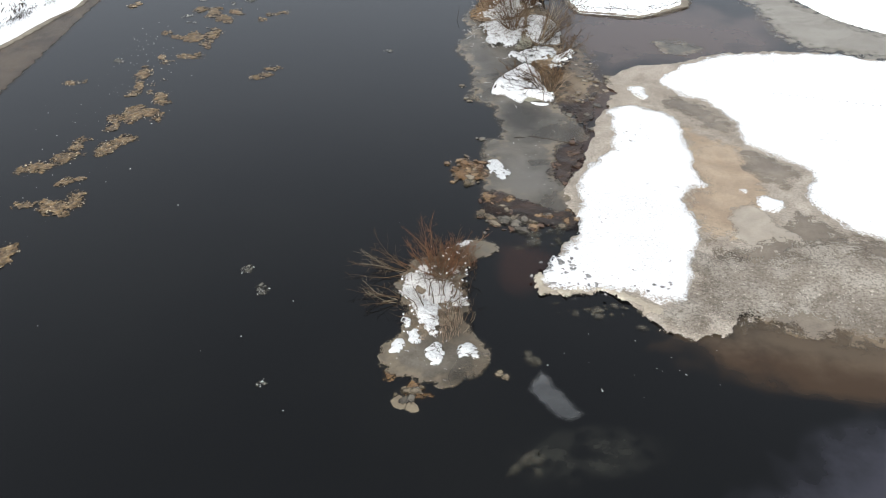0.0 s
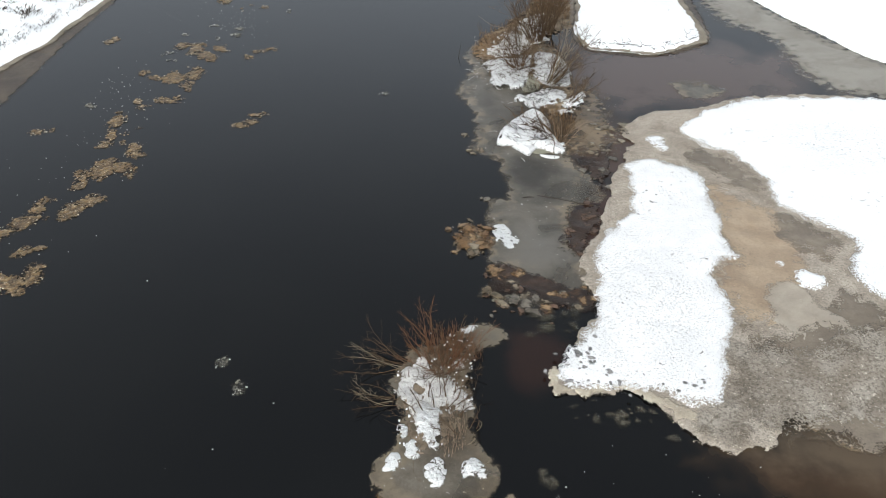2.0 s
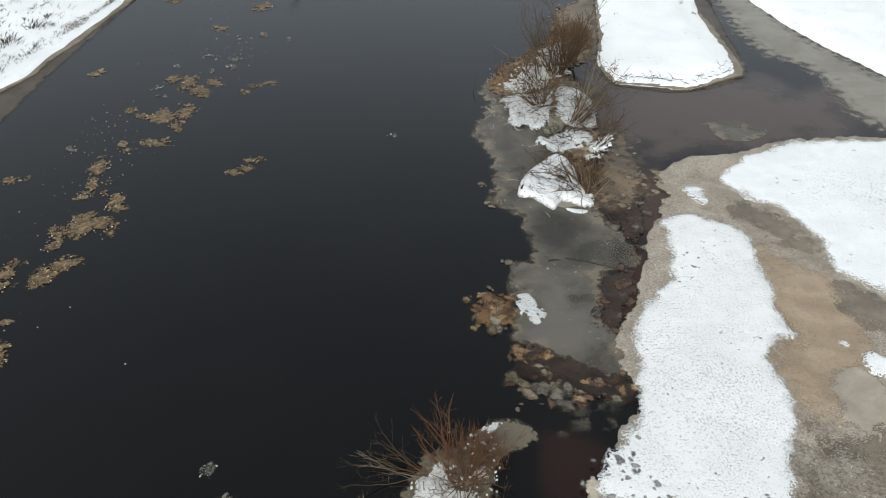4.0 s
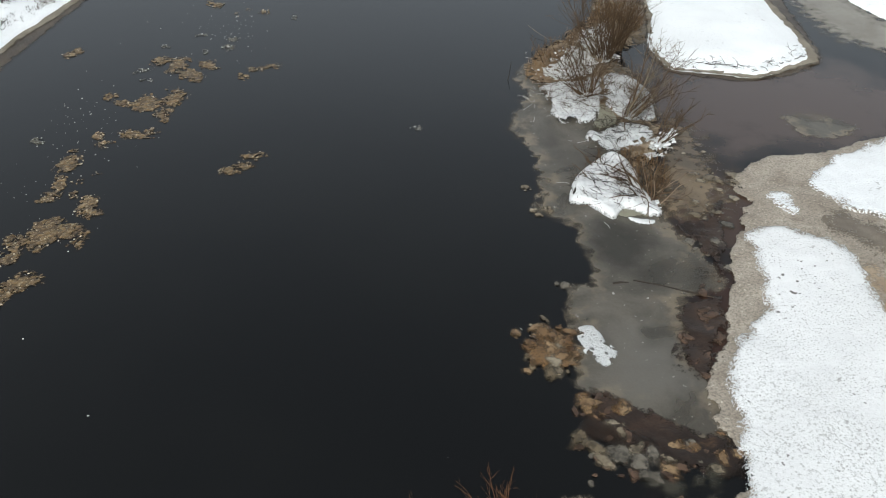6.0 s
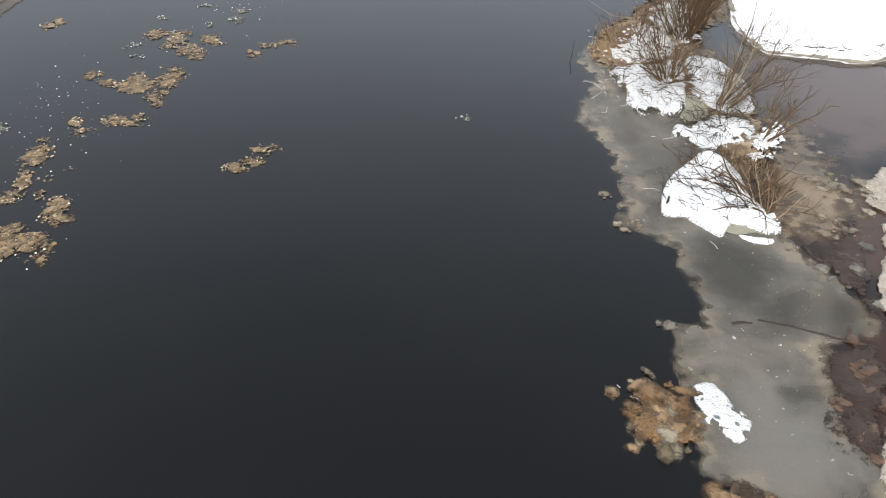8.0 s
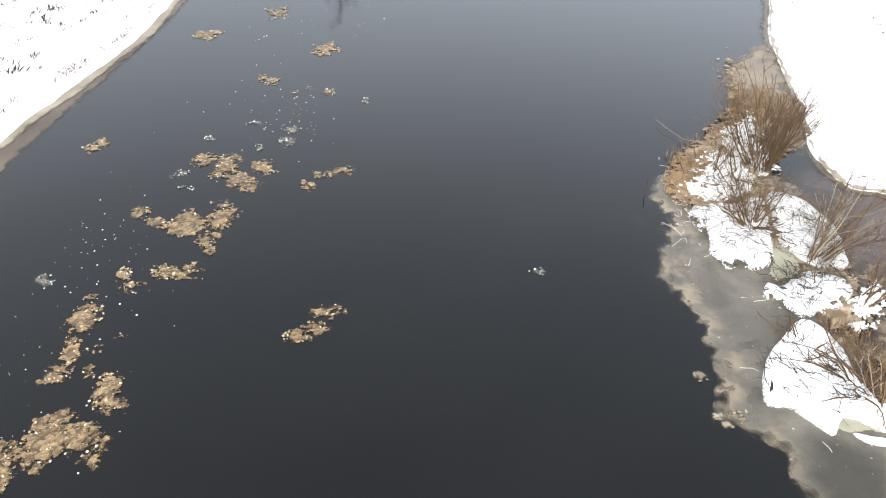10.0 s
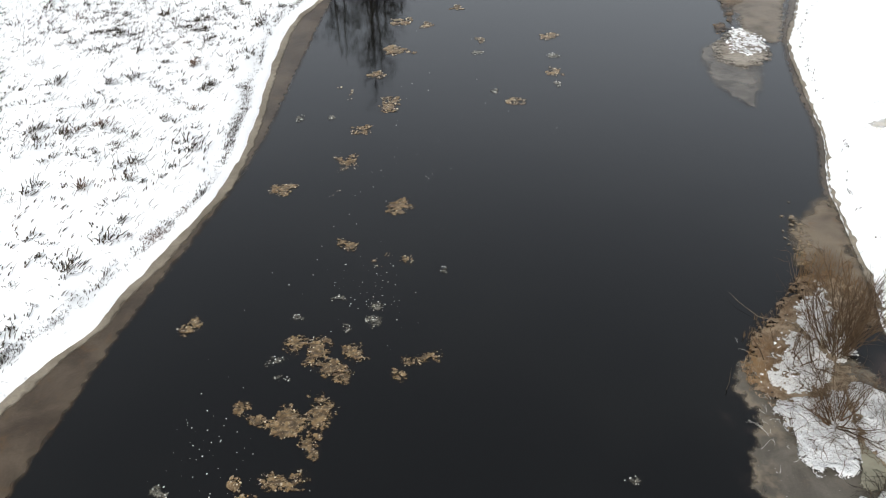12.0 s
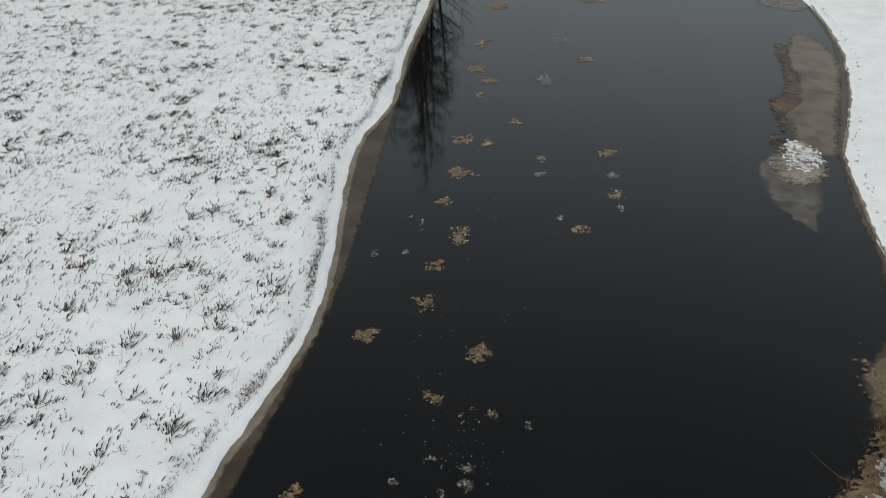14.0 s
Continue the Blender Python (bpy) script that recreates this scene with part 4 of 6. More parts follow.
willow((7.7, 53.0, 0.15), 0.3, 3.0, 11, 6, "small bare willow shrub on a hummock", TWIG, TWIG, (0.7, 0.45), 0.6, 7, 0.8)
willow((6.4, 53.9, 0.25), 0.5, 1.6, 8, 18, "thin bare twigs poking out of snow", TWIG, TWIG_PALE, (0.1, 0.1), 1.3, 5, 0.6)
willow((6.2, 48.6, 0.15), 0.4, 2.8, 20, 7, "thin bare twigs arching over a snow mound", TWIG, TWIG, (-0.5, 0.3), 2.4, 5, 0.9, -0.07)
willow((6.5, 48.1, 0.1), 0.3, 1.9, 14, 19, "dry bare twigs beside a snow mound", TWIG, REED, (0.5, 0.4), 1.4, 6, 0.65)
willow((4.4, 50.2, 0.2), 0.6, 1.4, 10, 15, "a few thin twigs poking out of snow", TWIG, TWIG, (-0.2, 0.5), 1.8, 3, 0.9, -0.06)
willow((3.6, 61.6, 0.15), 0.9, 1.8, 12, 20, "low tangled bare twigs in snow", TWIG, REED, (-0.3, 0.0), 1.3, 7, 0.7)


def brush(name, outline, count, tall, seed, material, label, base=0.1, width=0.009):
    """Dry standing stalks, too many to count."""
    rng = random.Random(seed)
    line = rounded(outline, 4)
    lo, hi = line.min(0), line.max(0)
    verts, faces = [], []
    xs = np.array([rng.uniform(lo[0], hi[0]) for _ in range(count * 3)])
    ys = np.array([rng.uniform(lo[1], hi[1]) for _ in range(count * 3)])
    d = inside(line, xs, ys) + 0.3 * ripple(xs, ys, 0.8, 3, seed)
    for x, y in list(zip(xs[d > 0], ys[d > 0]))[:count]:
        h, a = tall * rng.uniform(0.4, 1.1), rng.uniform(0, 6.28)
        lean = rng.uniform(0.05, 0.7)
        w = width * rng.uniform(0.6, 1.2)
        i = len(verts)
        tx, ty = x + math.cos(a) * h * lean, y + math.sin(a) * h * lean
        px, py = -math.sin(a) * w, math.cos(a) * w
        verts += [(x - px, y - py, base - 0.04), (x + px, y + py, base - 0.04), ((x + tx) / 2 + px * 0.7, (y + ty) / 2 + py * 0.7, base + h * 0.6), ((x + tx) / 2 - px * 0.7, (y + ty) / 2 - py * 0.7, base + h * 0.6), (tx, ty, base + h)]
        faces += [(i, i + 1, i + 2, i + 3), (i + 3, i + 2, i + 4)]
    tagged(new(name, mesh_of(name, verts, faces, material)), label, "dry grass", kind="stuff")


def litter(outline, count, length, base, seed, material, label, thick=0.009):
    """Thin twigs bowed down over the snow, too many to count."""
    rng = random.Random(seed)
    line = rounded(outline, 4)
    lo, hi = line.min(0), line.max(0)
    verts, faces = [], []
    xs = np.array([rng.uniform(lo[0], hi[0]) for _ in range(count * 4)])
    ys = np.array([rng.uniform(lo[1], hi[1]) for _ in range(count * 4)])
    for x, y in list(zip(xs, ys))[:count * 4]:
        if len(faces) > count * 30 or inside(line, np.array([x]), np.array([y]))[0] < 0:
            continue
        a = rng.gauss(1.7, 1.3)
        path = bent(rng, Vector((x, y, base)), Vector((math.cos(a), math.sin(a), rng.uniform(0.05, 0.6))), length * rng.uniform(0.4, 1.3), 5, 0.22, -0.1)
        path = [Vector((p.x, p.y, max(p.z, base * 0.6 + 0.02))) for p in path]
        tube(verts, faces, path, thick * rng.uniform(0.7, 1.3), thick * 0.4, 3)
        for _ in range(2):
            k = rng.randrange(1, 4)
            b = a + rng.choice((-0.7, 0.7)) + rng.gauss(0, 0.2)
            tube(verts, faces, bent(rng, path[k], Vector((math.cos(b), math.sin(b), 0.1)), length * rng.uniform(0.2, 0.5), 3, 0.2, -0.05), thick * 0.6, thick * 0.35, 3)
    tagged(new("fallen_twigs", mesh_of("fallen_twigs", verts, faces, material)), label, "twigs", kind="stuff")


litter([(-2.0, 30.2), (-1.8, 27.2), (-0.8, 25.6), (0.2, 25.4), (0.6, 27.6), (1.4, 28.8), (1.5, 31.6), (0.6, 32.2), (-0.8, 31.4)], 110, 0.9, 0.26, 1, TWIG, "fine dark twigs bowed over broken snow", 0.008)
litter([(3.0, 48.4), (4.8, 47.4), (6.4, 48.2), (6.0, 51.0), (5.4, 52.4), (4.2, 50.6)], 90, 1.1, 0.34, 2, DARK_WOOD, "dark twigs bowed over a snow mound", 0.014)
litter([(2.9, 56.0), (4.0, 55.2), (5.4, 55.6), (7.8, 55.0), (8.2, 57.4), (7.6, 59.6), (5.8, 61.2), (3.2, 58.8)], 260, 1.2, 0.3, 3, TWIG, "dark twigs bowed over snow under willows", 0.012)
litter([(4.6, 54.0), (5.4, 52.7), (7.4, 53.8), (8.6, 54.0), (7.0, 55.0)], 80, 0.9, 0.36, 4, DARK_WOOD, "dark twigs bowed over a snow slab", 0.013)
litter([(3.4, 61.4), (6.4, 61.2), (8.0, 64.0), (8.6, 67.0), (7.0, 68.0), (5.0, 65.6)], 110, 1.2, 0.26, 5, TWIG, "tangled dark twigs over snow-dusted brush", 0.009)
litter([(1.6, 57.2), (1.9, 55.8), (2.6, 55.4), (3.0, 57.6), (2.4, 63.0), (2.0, 61.8), (2.3, 59.0)], 24, 0.4, 0.05, 6, FROST, "short frosted twigs on grey ice", 0.010)
brush("dry_brush", [(1.8, 60.6), (2.4, 59.3), (3.6, 59.4), (4.6, 61.6), (5.0, 64.2), (4.2, 64.8), (2.8, 63.2)], 620, 0.26, 7, RUSTY, "rusty matted brush on the islet's edge")
brush("dry_brush", [(1.9, 60.6), (3.0, 59.2), (4.4, 60.4), (5.4, 62.2), (4.8, 64.4), (5.2, 66.0), (3.0, 63.4)], 260, 0.4, 1, REED, "tan dry brush standing on the islet's edge")
brush("dry_brush", [(6.4, 67.4), (8.0, 66.6), (9.2, 65.4), (9.4, 67.6), (8.6, 70.2), (7.2, 70.0)], 900, 0.5, 2, RUSTY, "rusty dry brush on the upstream end of the islet")
brush("dry_grass", [(5.7, 52.0), (6.8, 52.1), (7.2, 51.2), (7.6, 50.0), (6.8, 48.6), (6.2, 49.4), (5.9, 50.8)], 520, 0.5, 3, RUSTY, "rusty dry grass between snow patches")
brush("grass_stubble", [(2.8, 56.0), (3.6, 55.0), (5.4, 55.6), (7.8, 55.0), (8.1, 57.4), (7.6, 59.6), (5.6, 59.4), (3.0, 58.6)], 420, 0.22, 8, TWIG, "dark grass stubble poking through islet snow", 0.22, 0.012)
brush("grass_stubble", [(3.2, 48.6), (4.6, 47.4), (6.2, 48.0), (5.8, 50.6), (5.0, 51.6), (3.8, 50.2)], 150, 0.2, 9, TWIG, "dark grass stubble poking through a snow mound", 0.26, 0.012)
brush("grass_stubble", [(4.8, 53.6), (5.4, 52.6), (7.2, 53.4), (7.0, 54.6), (5.6, 54.2)], 110, 0.2, 10, TWIG, "dark grass stubble poking through a snow slab", 0.26, 0.012)
brush("grass_stubble", [(-1.8, 30.0), (-1.6, 27.4), (-0.6, 26.4), (0.2, 27.6), (1.2, 28.8), (1.4, 31.4), (-0.6, 31.4)], 260, 0.18, 11, TWIG, "dark grass stubble poking through broken snow", 0.18, 0.009)
brush("dry_grass", [(-0.2, 26.2), (0.3, 26.0), (0.8, 27.4), (0.6, 28.4), (0.1, 28.0)], 160, 0.4, 4, REED, "tan dry grass beside the snow")
brush("dry_grass", [(-0.9, 31.0), (1.2, 30.8), (1.5, 31.8), (0.4, 32.6), (-0.6, 31.9)], 300, 0.6, 5, TWIG_RED, "red-brown dry shoots under the willow")

def snow_clumps(outline, count, size, base, seed, label):
    """Crumbled snow, too small and many to count."""
    spread = np.random.default_rng(seed)
    line = rounded(outline, 4)
    lo, hi = line.min(0), line.max(0)
    x, y = spread.uniform(lo[0], hi[0], count * 4), spread.uniform(lo[1], hi[1], count * 4)
    d = inside(line, x, y) + 0.15 * ripple(x, y, 0.6, 3, seed) - 0.4
    at = np.flatnonzero(d > 0)[:count]
    verts, faces = [], []
    for k in at:
        r = size * 0.4 * 3.5 ** spread.random()
        shape = ICO_V * (1 + spread.normal(0, 0.22, (len(ICO_V), 1))) * (r, r * spread.uniform(0.6, 1.4), r * 0.35)
        i = len(verts)
        verts += (shape + np.array([x[k], y[k], base + r * 0.2])).tolist()
        faces += [tuple(i + v for v in f) for f in ICO_F]
    tagged(new("snow_crumbs", mesh_of("snow_crumbs", verts, faces, SNOW)), label, "snow", kind="stuff")


ICO = bmesh.new()
bmesh.ops.create_icosphere(ICO, subdivisions=1, radius=1)
ICO_V, ICO_F = np.array([v.co[:] for v in ICO.verts]), [tuple(v.index for v in f.verts) for f in ICO.faces]
ICO.free()
snow_clumps([(-2.2, 30.4), (-2.0, 28.0), (-2.2, 25.6), (-1.2, 25.8), (0.0, 26.4), (0.2, 27.8), (1.5, 28.4), (1.6, 31.6), (0.8, 33.0), (-0.6, 31.8)], 150, 0.05, 0.12, 1, "crumbled snow clinging to the willow islet")
snow_clumps([(0.6, 25.2), (1.6, 25.2), (1.6, 26.0), (0.6, 26.0)], 12, 0.05, 0.03, 2, "crumbled snow on grey ice")
snow_clumps([(6.8, 52.6), (7.2, 51.6), (8.6, 52.4), (8.9, 54.6), (8.0, 54.2)], 120, 0.1, 0.16, 3, "crumbled snow on a brushy hummock")
snow_clumps([(2.0, 60.4), (3.0, 58.8), (6.0, 61.5), (7.5, 65.0), (6.6, 67.0), (4.6, 65.0)], 70, 0.06, 0.16, 4, "crumbled snow among dry brush")
snow_clumps([(9.4, 98.8), (12.8, 98.4), (14.0, 100.5), (13.6, 104.0), (11.4, 105.4), (9.6, 102)], 110, 0.11, 0.16, 5, "broken snow rubble on a far islet")
snow_clumps([(5.6, 47.3), (6.9, 47.0), (7.0, 48.4), (6.2, 48.6)], 50, 0.07, 0.06, 6, "crumbled snow beside a snow mound")

# ---- withered grass on the left bank ----


def bank_grass():
    rng = np.random.default_rng(7)
    line = rounded(LEFT_LAND, 3)
    verts, faces = [], []

    def spread_out(n, x0, x1, y0, y1):
        x, y = rng.uniform(x0, x1, n), rng.uniform(y0, y1, n)
        d = inside(line, x, y)
        return x, y, d, 0.16 + 0.38 * np.clip((d - 0.84) / 1.4, 0, 1) + 0.25 * np.clip(d / 25, 0, 3)

    def blade(bx, by, bz, h, a, lean, w):
        tx, ty = bx + math.cos(a) * h * lean, by + math.sin(a) * h * lean
        ox, oy = -math.sin(a) * w, math.cos(a) * w
        i = len(verts)
        verts.extend([(bx - ox * 0.6, by - oy * 0.6, bz - 0.04), (bx + ox * 0.6, by + oy * 0.6, bz - 0.04), ((bx + tx) / 2 + ox, (by + ty) / 2 + oy, bz + h * 0.65), ((bx + tx) / 2 - ox, (by + ty) / 2 - oy, bz + h * 0.65), (tx, ty, bz + h)])
        faces.extend([(i, i + 1, i + 2, i + 3), (i + 3, i + 2, i + 4)])

    def drift(x, y):
        """The way in which the wind has laid the grass."""
        return 1.1 + 0.5 * ripple(x, y, 14.0, 2, 41)

    def tuft(px, py, pz, turn, size, leaves):
        """A clump of bent leaves, densest at its foot."""
        for _ in range(leaves):
            r = abs(rng.normal(0, 0.32)) * size
            a = turn + rng.normal(0, 0.95)
            blade(px + r * math.cos(a) + rng.normal(0, 0.07) * size, py + r * math.sin(a) * 1.5 + rng.normal(0, 0.07) * size, pz, rng.uniform(0.05, 0.16) * size, a, rng.uniform(0.9, 3.0), rng.uniform(0.014, 0.034) * (0.6 + 0.4 * size))

    # separate dark tufts
    x, y, d, z = spread_out(12000, -112, -24, 48, 190)
    keep = (d > 1.9) & (rng.random(len(x)) < 0.46 + 0.36 * ripple(x, y, 7.0, 3, 17))
    for px, py, pz, turn in zip(x[keep], y[keep], z[keep], drift(x, y)[keep]):
        size = 0.6 + 1.15 * rng.random() ** 3
        tuft(px, py, pz, turn, size, int(8 + 30 * size * rng.random() ** 1.5))
    # rows of short strokes, side by side
    x, y, d, z = spread_out(19000, -112, -24, 48, 190)
    keep = (d > 1.7) & (rng.random(len(x)) < 0.50 + 0.46 * ripple(x, y, 5.0, 3, 19))
    for px, py, pz, turn in zip(x[keep], y[keep], z[keep], drift(x, y)[keep]):
        for k in range(int(1 + 5 * rng.random() ** 2)):
            a = turn + rng.normal(0, 0.22)
            blade(px + rng.normal(0, 0.22), py + rng.normal(0, 0.32), pz, rng.uniform(0.06, 0.15), a, rng.uniform(1.4, 4.6), rng.uniform(0.014, 0.044))
    # long thin stalks
    x, y, d, z = spread_out(22000, -112, -24, 48, 190)
    keep = (d > 2.0) & (rng.random(len(x)) < 0.45 + 0.45 * ripple(x, y, 8.0, 3, 31))
    for px, py, pz, turn in zip(x[keep], y[keep], z[keep], drift(x, y)[keep]):
        a = turn + rng.normal(0, 0.6)
        blade(px, py, pz, rng.uniform(0.12, 0.35), a, rng.uniform(1.0, 3.4), rng.uniform(0.009, 0.016))
        if rng.random() < 0.4:
            blade(px + rng.normal(0, 0.15), py + rng.normal(0, 0.15), pz, rng.uniform(0.1, 0.3), a + rng.normal(0, 0.3), rng.uniform(1.0, 3.0), rng.uniform(0.007, 0.013))
    # bushier clumps of tall weeds
    x, y, d, z = spread_out(800, -100, -26, 55, 180)
    keep = (d > 4.0) & (rng.random(len(x)) < 0.34 + 0.5 * ripple(x, y, 16.0, 2, 23))
    for px, py, pz, turn in zip(x[keep], y[keep], z[keep], drift(x, y)[keep]):
        for _ in range(int(2 + 4 * rng.random())):
            tuft(px + rng.normal(0, 0.35), py + rng.normal(0, 0.45), pz, turn, rng.uniform(0.6, 1.2), int(14 + 22 * rng.random()))
    # the broken fringe where the bank drops to the shore
    x, y, d, z = spread_out(130000, -32, -23, 48, 190)
    lip = d - 1.35 - 0.5 * ripple(x, y, 7.0, 2, 12)
    patch = ripple(x, y, 5.0, 3, 13) + 0.3 * ripple(x, y, 1.4, 2, 14)
    keep = (np.abs(lip) < 0.5) & (rng.random(len(x)) < np.clip(0.6 + 0.7 * patch, 0, 0.95) * np.exp(-(lip / 0.27) ** 2)) & (d > 0.75)
    for px, py, pz in zip(x[keep], y[keep], z[keep]):
        for _ in range(3):
            blade(px + rng.normal(0, 0.06), py + rng.normal(0, 0.08), pz, rng.uniform(0.03, 0.10), rng.normal(1.0, 1.2), rng.uniform(0.6, 3.0), rng.uniform(0.008, 0.02))
    # sparse dark blades drawn for the small shadow ticks along the right bank
    line = rounded(RIGHT_LAND, 3)
    n = 9000
    x, y = rng.uniform(9, 32, n), rng.uniform(60, 150, n)
    d = inside(line, x, y)
    keep = (rng.random(n) < 0.75 * np.exp(-((d - 1.0 - 0.3 * ripple(x, y, 3, 2, 8)) / 0.18) ** 2) * (y > 70)) | ((rng.random(n) < 0.006) & (d > 1.5))
    for px, py in zip(x[keep], y[keep]):
        for _ in range(3):
            blade(px + rng.normal(0, 0.08), py + rng.normal(0, 0.08), 0.28, rng.uniform(0.04, 0.15), rng.uniform(0, 6.28), rng.uniform(0.3, 1.5), rng.uniform(0.015, 0.04))
    tagged(new("withered_grass", mesh_of("withered_grass", verts, faces, GRASS, False)), "withered grass tufts and stalks poking through snow, and shadow ticks on the right bank", "grass", kind="stuff")


bank_grass()

# ---- drifting ice ----
CHUNK_MESHES = {}


def pebbles(x, y, size, seed):
    """Rounded grains packed on the plan: how high a place stands on its grain, 0 to 1, and the grain's own tone."""
    u, v = np.asarray(x) / size, np.asarray(y) / size
    near, tone = np.full(u.shape, 9.0), np.zeros(u.shape)
    for dx in (-1, 0, 1):
        for dy in (-1, 0, 1):
            ix, iy = np.floor(u) + dx, np.floor(v) + dy
            gone = np.hypot(ix + 0.5 + 0.42 * lattice(ix, iy, seed) - u, iy + 0.5 + 0.42 * lattice(ix, iy, seed + 1) - v)
            tone = np.where(gone < near, 0.5 + 0.5 * lattice(ix, iy, seed + 2), tone)
            near = np.minimum(near, gone)
    return np.clip(1 - (near / 0.72) ** 2, 0, 1), tone


def floe(lobes, seed, grey=False):
    """A raft of slush grown together from a few lobes (x, y, half width, half length, turn): lumps packed side by side, white crumbs on top, loose bits at its rim."""
    rng = np.random.default_rng(seed)
    cx, cy = np.mean([l[0] for l in lobes]), np.mean([l[1] for l in lobes])
    lo = np.min([(l[0] - max(l[2:4]), l[1] - max(l[2:4])) for l in lobes], 0) - 0.2
    hi = np.max([(l[0] + max(l[2:4]), l[1] + max(l[2:4])) for l in lobes], 0) + 0.2
    cell = 0.045 if cy < 80 else 0.06
    gx, gy = np.meshgrid(np.arange(lo[0], hi[0], cell), np.arange(lo[1], hi[1], cell))
    d = np.full(gx.shape, -9.0)
    for x, y, rx, ry, turn in lobes:
        c, s = math.cos(radians(turn)), math.sin(radians(turn))
        u, v = (gx - x) * c + (gy - y) * s, (gy - y) * c - (gx - x) * s
        d = np.maximum(d, (1 - np.hypot(u / rx, v / ry)) * min(rx, ry))
    big, tone = pebbles(gx, gy, 0.2 if cy < 80 else 0.3, seed)
    fine, tint = pebbles(gx, gy, 0.12, seed + 7)
    d = d + 0.2 * ripple(gx, gy, 0.6, 3, seed) + 0.14 * (big - 0.5) + 0.05 * (fine - 0.5) - (0.03 if not grey else 0.0)
    keep = (d[:-1, :-1] > 0) & (d[1:, :-1] > -0.03) & (d[:-1, 1:] > -0.03) & (d[1:, 1:] > -0.03)
    z = 0.004 + (0.03 * big * (0.4 + tone) + 0.014 * fine) * np.clip(d / 0.12, 0.05, 1)
    px, py = gx + rng.normal(0, cell * 0.15, gx.shape) - cx, gy + rng.normal(0, cell * 0.15, gx.shape) - cy
    # each lump's tone, with shade painted into the grooves, and darker towards the rim
    shaded_tone = np.clip(0.6 * tone + 0.4 * tint, 0, 1) * np.clip(0.45 + d / 0.15, 0.45, 1) * (0.55 + 0.45 * big)
    pieces, seen = [], np.zeros(keep.shape, bool)
    for start in map(tuple, np.argwhere(keep)):
        if seen[start]:
            continue
        stack, piece = [start], []
        seen[start] = True
        while stack:
            a, b = stack.pop()
            piece.append((a, b))
            for e, g in ((a + 1, b), (a - 1, b), (a, b + 1), (a, b - 1)):
                if 0 <= e < keep.shape[0] and 0 <= g < keep.shape[1] and keep[e, g] and not seen[e, g]:
                    seen[e, g] = True
                    stack.append((e, g))
        if len(piece) > 5:
            pieces.append(piece)
    if not pieces:
        return
    pieces.sort(key=len, reverse=True)
    mat, ob = FLOE_GREY if grey else FLOE, None
    for piece in pieces[:9]:
        corners, verts, faces, shaded_tones, rims = {}, [], [], [], []
        for a, b in piece:
            face = []
            for spot in ((a, b), (a, b + 1), (a + 1, b + 1), (a + 1, b)):
                if spot not in corners:
                    corners[spot] = len(verts)
                    verts.append((px[spot], py[spot], z[spot]))
                    shaded_tones.append(shaded_tone[spot])
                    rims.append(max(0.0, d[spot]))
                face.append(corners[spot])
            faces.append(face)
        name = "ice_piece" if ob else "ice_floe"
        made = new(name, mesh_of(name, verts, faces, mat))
        made.data.attributes.new("tone", "FLOAT", "POINT").data.foreach_set("value", shaded_tones)
        made.data.attributes.new("edge", "FLOAT", "POINT").data.foreach_set("value", rims)
        if ob:
            made.parent = ob
        else:
            ob = made
    ob.location = (cx, cy, 0)
    size_word = "large" if max(hi - lo) > 3.2 else "small"
    tagged(ob, f"{size_word} {'pale grey' if grey else 'amber-brown'} raft of frazil ice floating on dark water", "ice floe", "drifting ice floes")
    spots = np.argwhere(d > 0.03)
    for n in range(min(len(spots), int(5 + len(spots) * cell * cell * 10), 40)):
        jj, ii = spots[rng.integers(len(spots))]
        kind = int(rng.integers(6))
        if (kind, grey) not in CHUNK_MESHES:
            shape = ICO_V * (1 + np.random.default_rng(900 + kind).normal(0, 0.2, (len(ICO_V), 1)))
            CHUNK_MESHES[(kind, grey)] = mesh_of("ice_chunk", shape.tolist(), ICO_F, CHUNK_GREY if grey else CHUNK, False)
        chunk = new("ice_chunk", CHUNK_MESHES[(kind, grey)])
        chunk.parent = ob
        r = 0.02 * 2.8 ** rng.random() * (1 if cy < 80 else 1.5)
        chunk.matrix_basis = Matrix.LocRotScale((px[jj, ii], py[jj, ii], z[jj, ii] + r * 0.2), Euler((0, 0, rng.uniform(0, 6.28))), (r, r * rng.uniform(0.6, 1), r * 0.6))


def moved(lobes, dx, dy):
    return [(l[0] + dx, l[1] + dy, l[2], l[3], l[4] if len(l) > 4 else 0) for l in lobes]


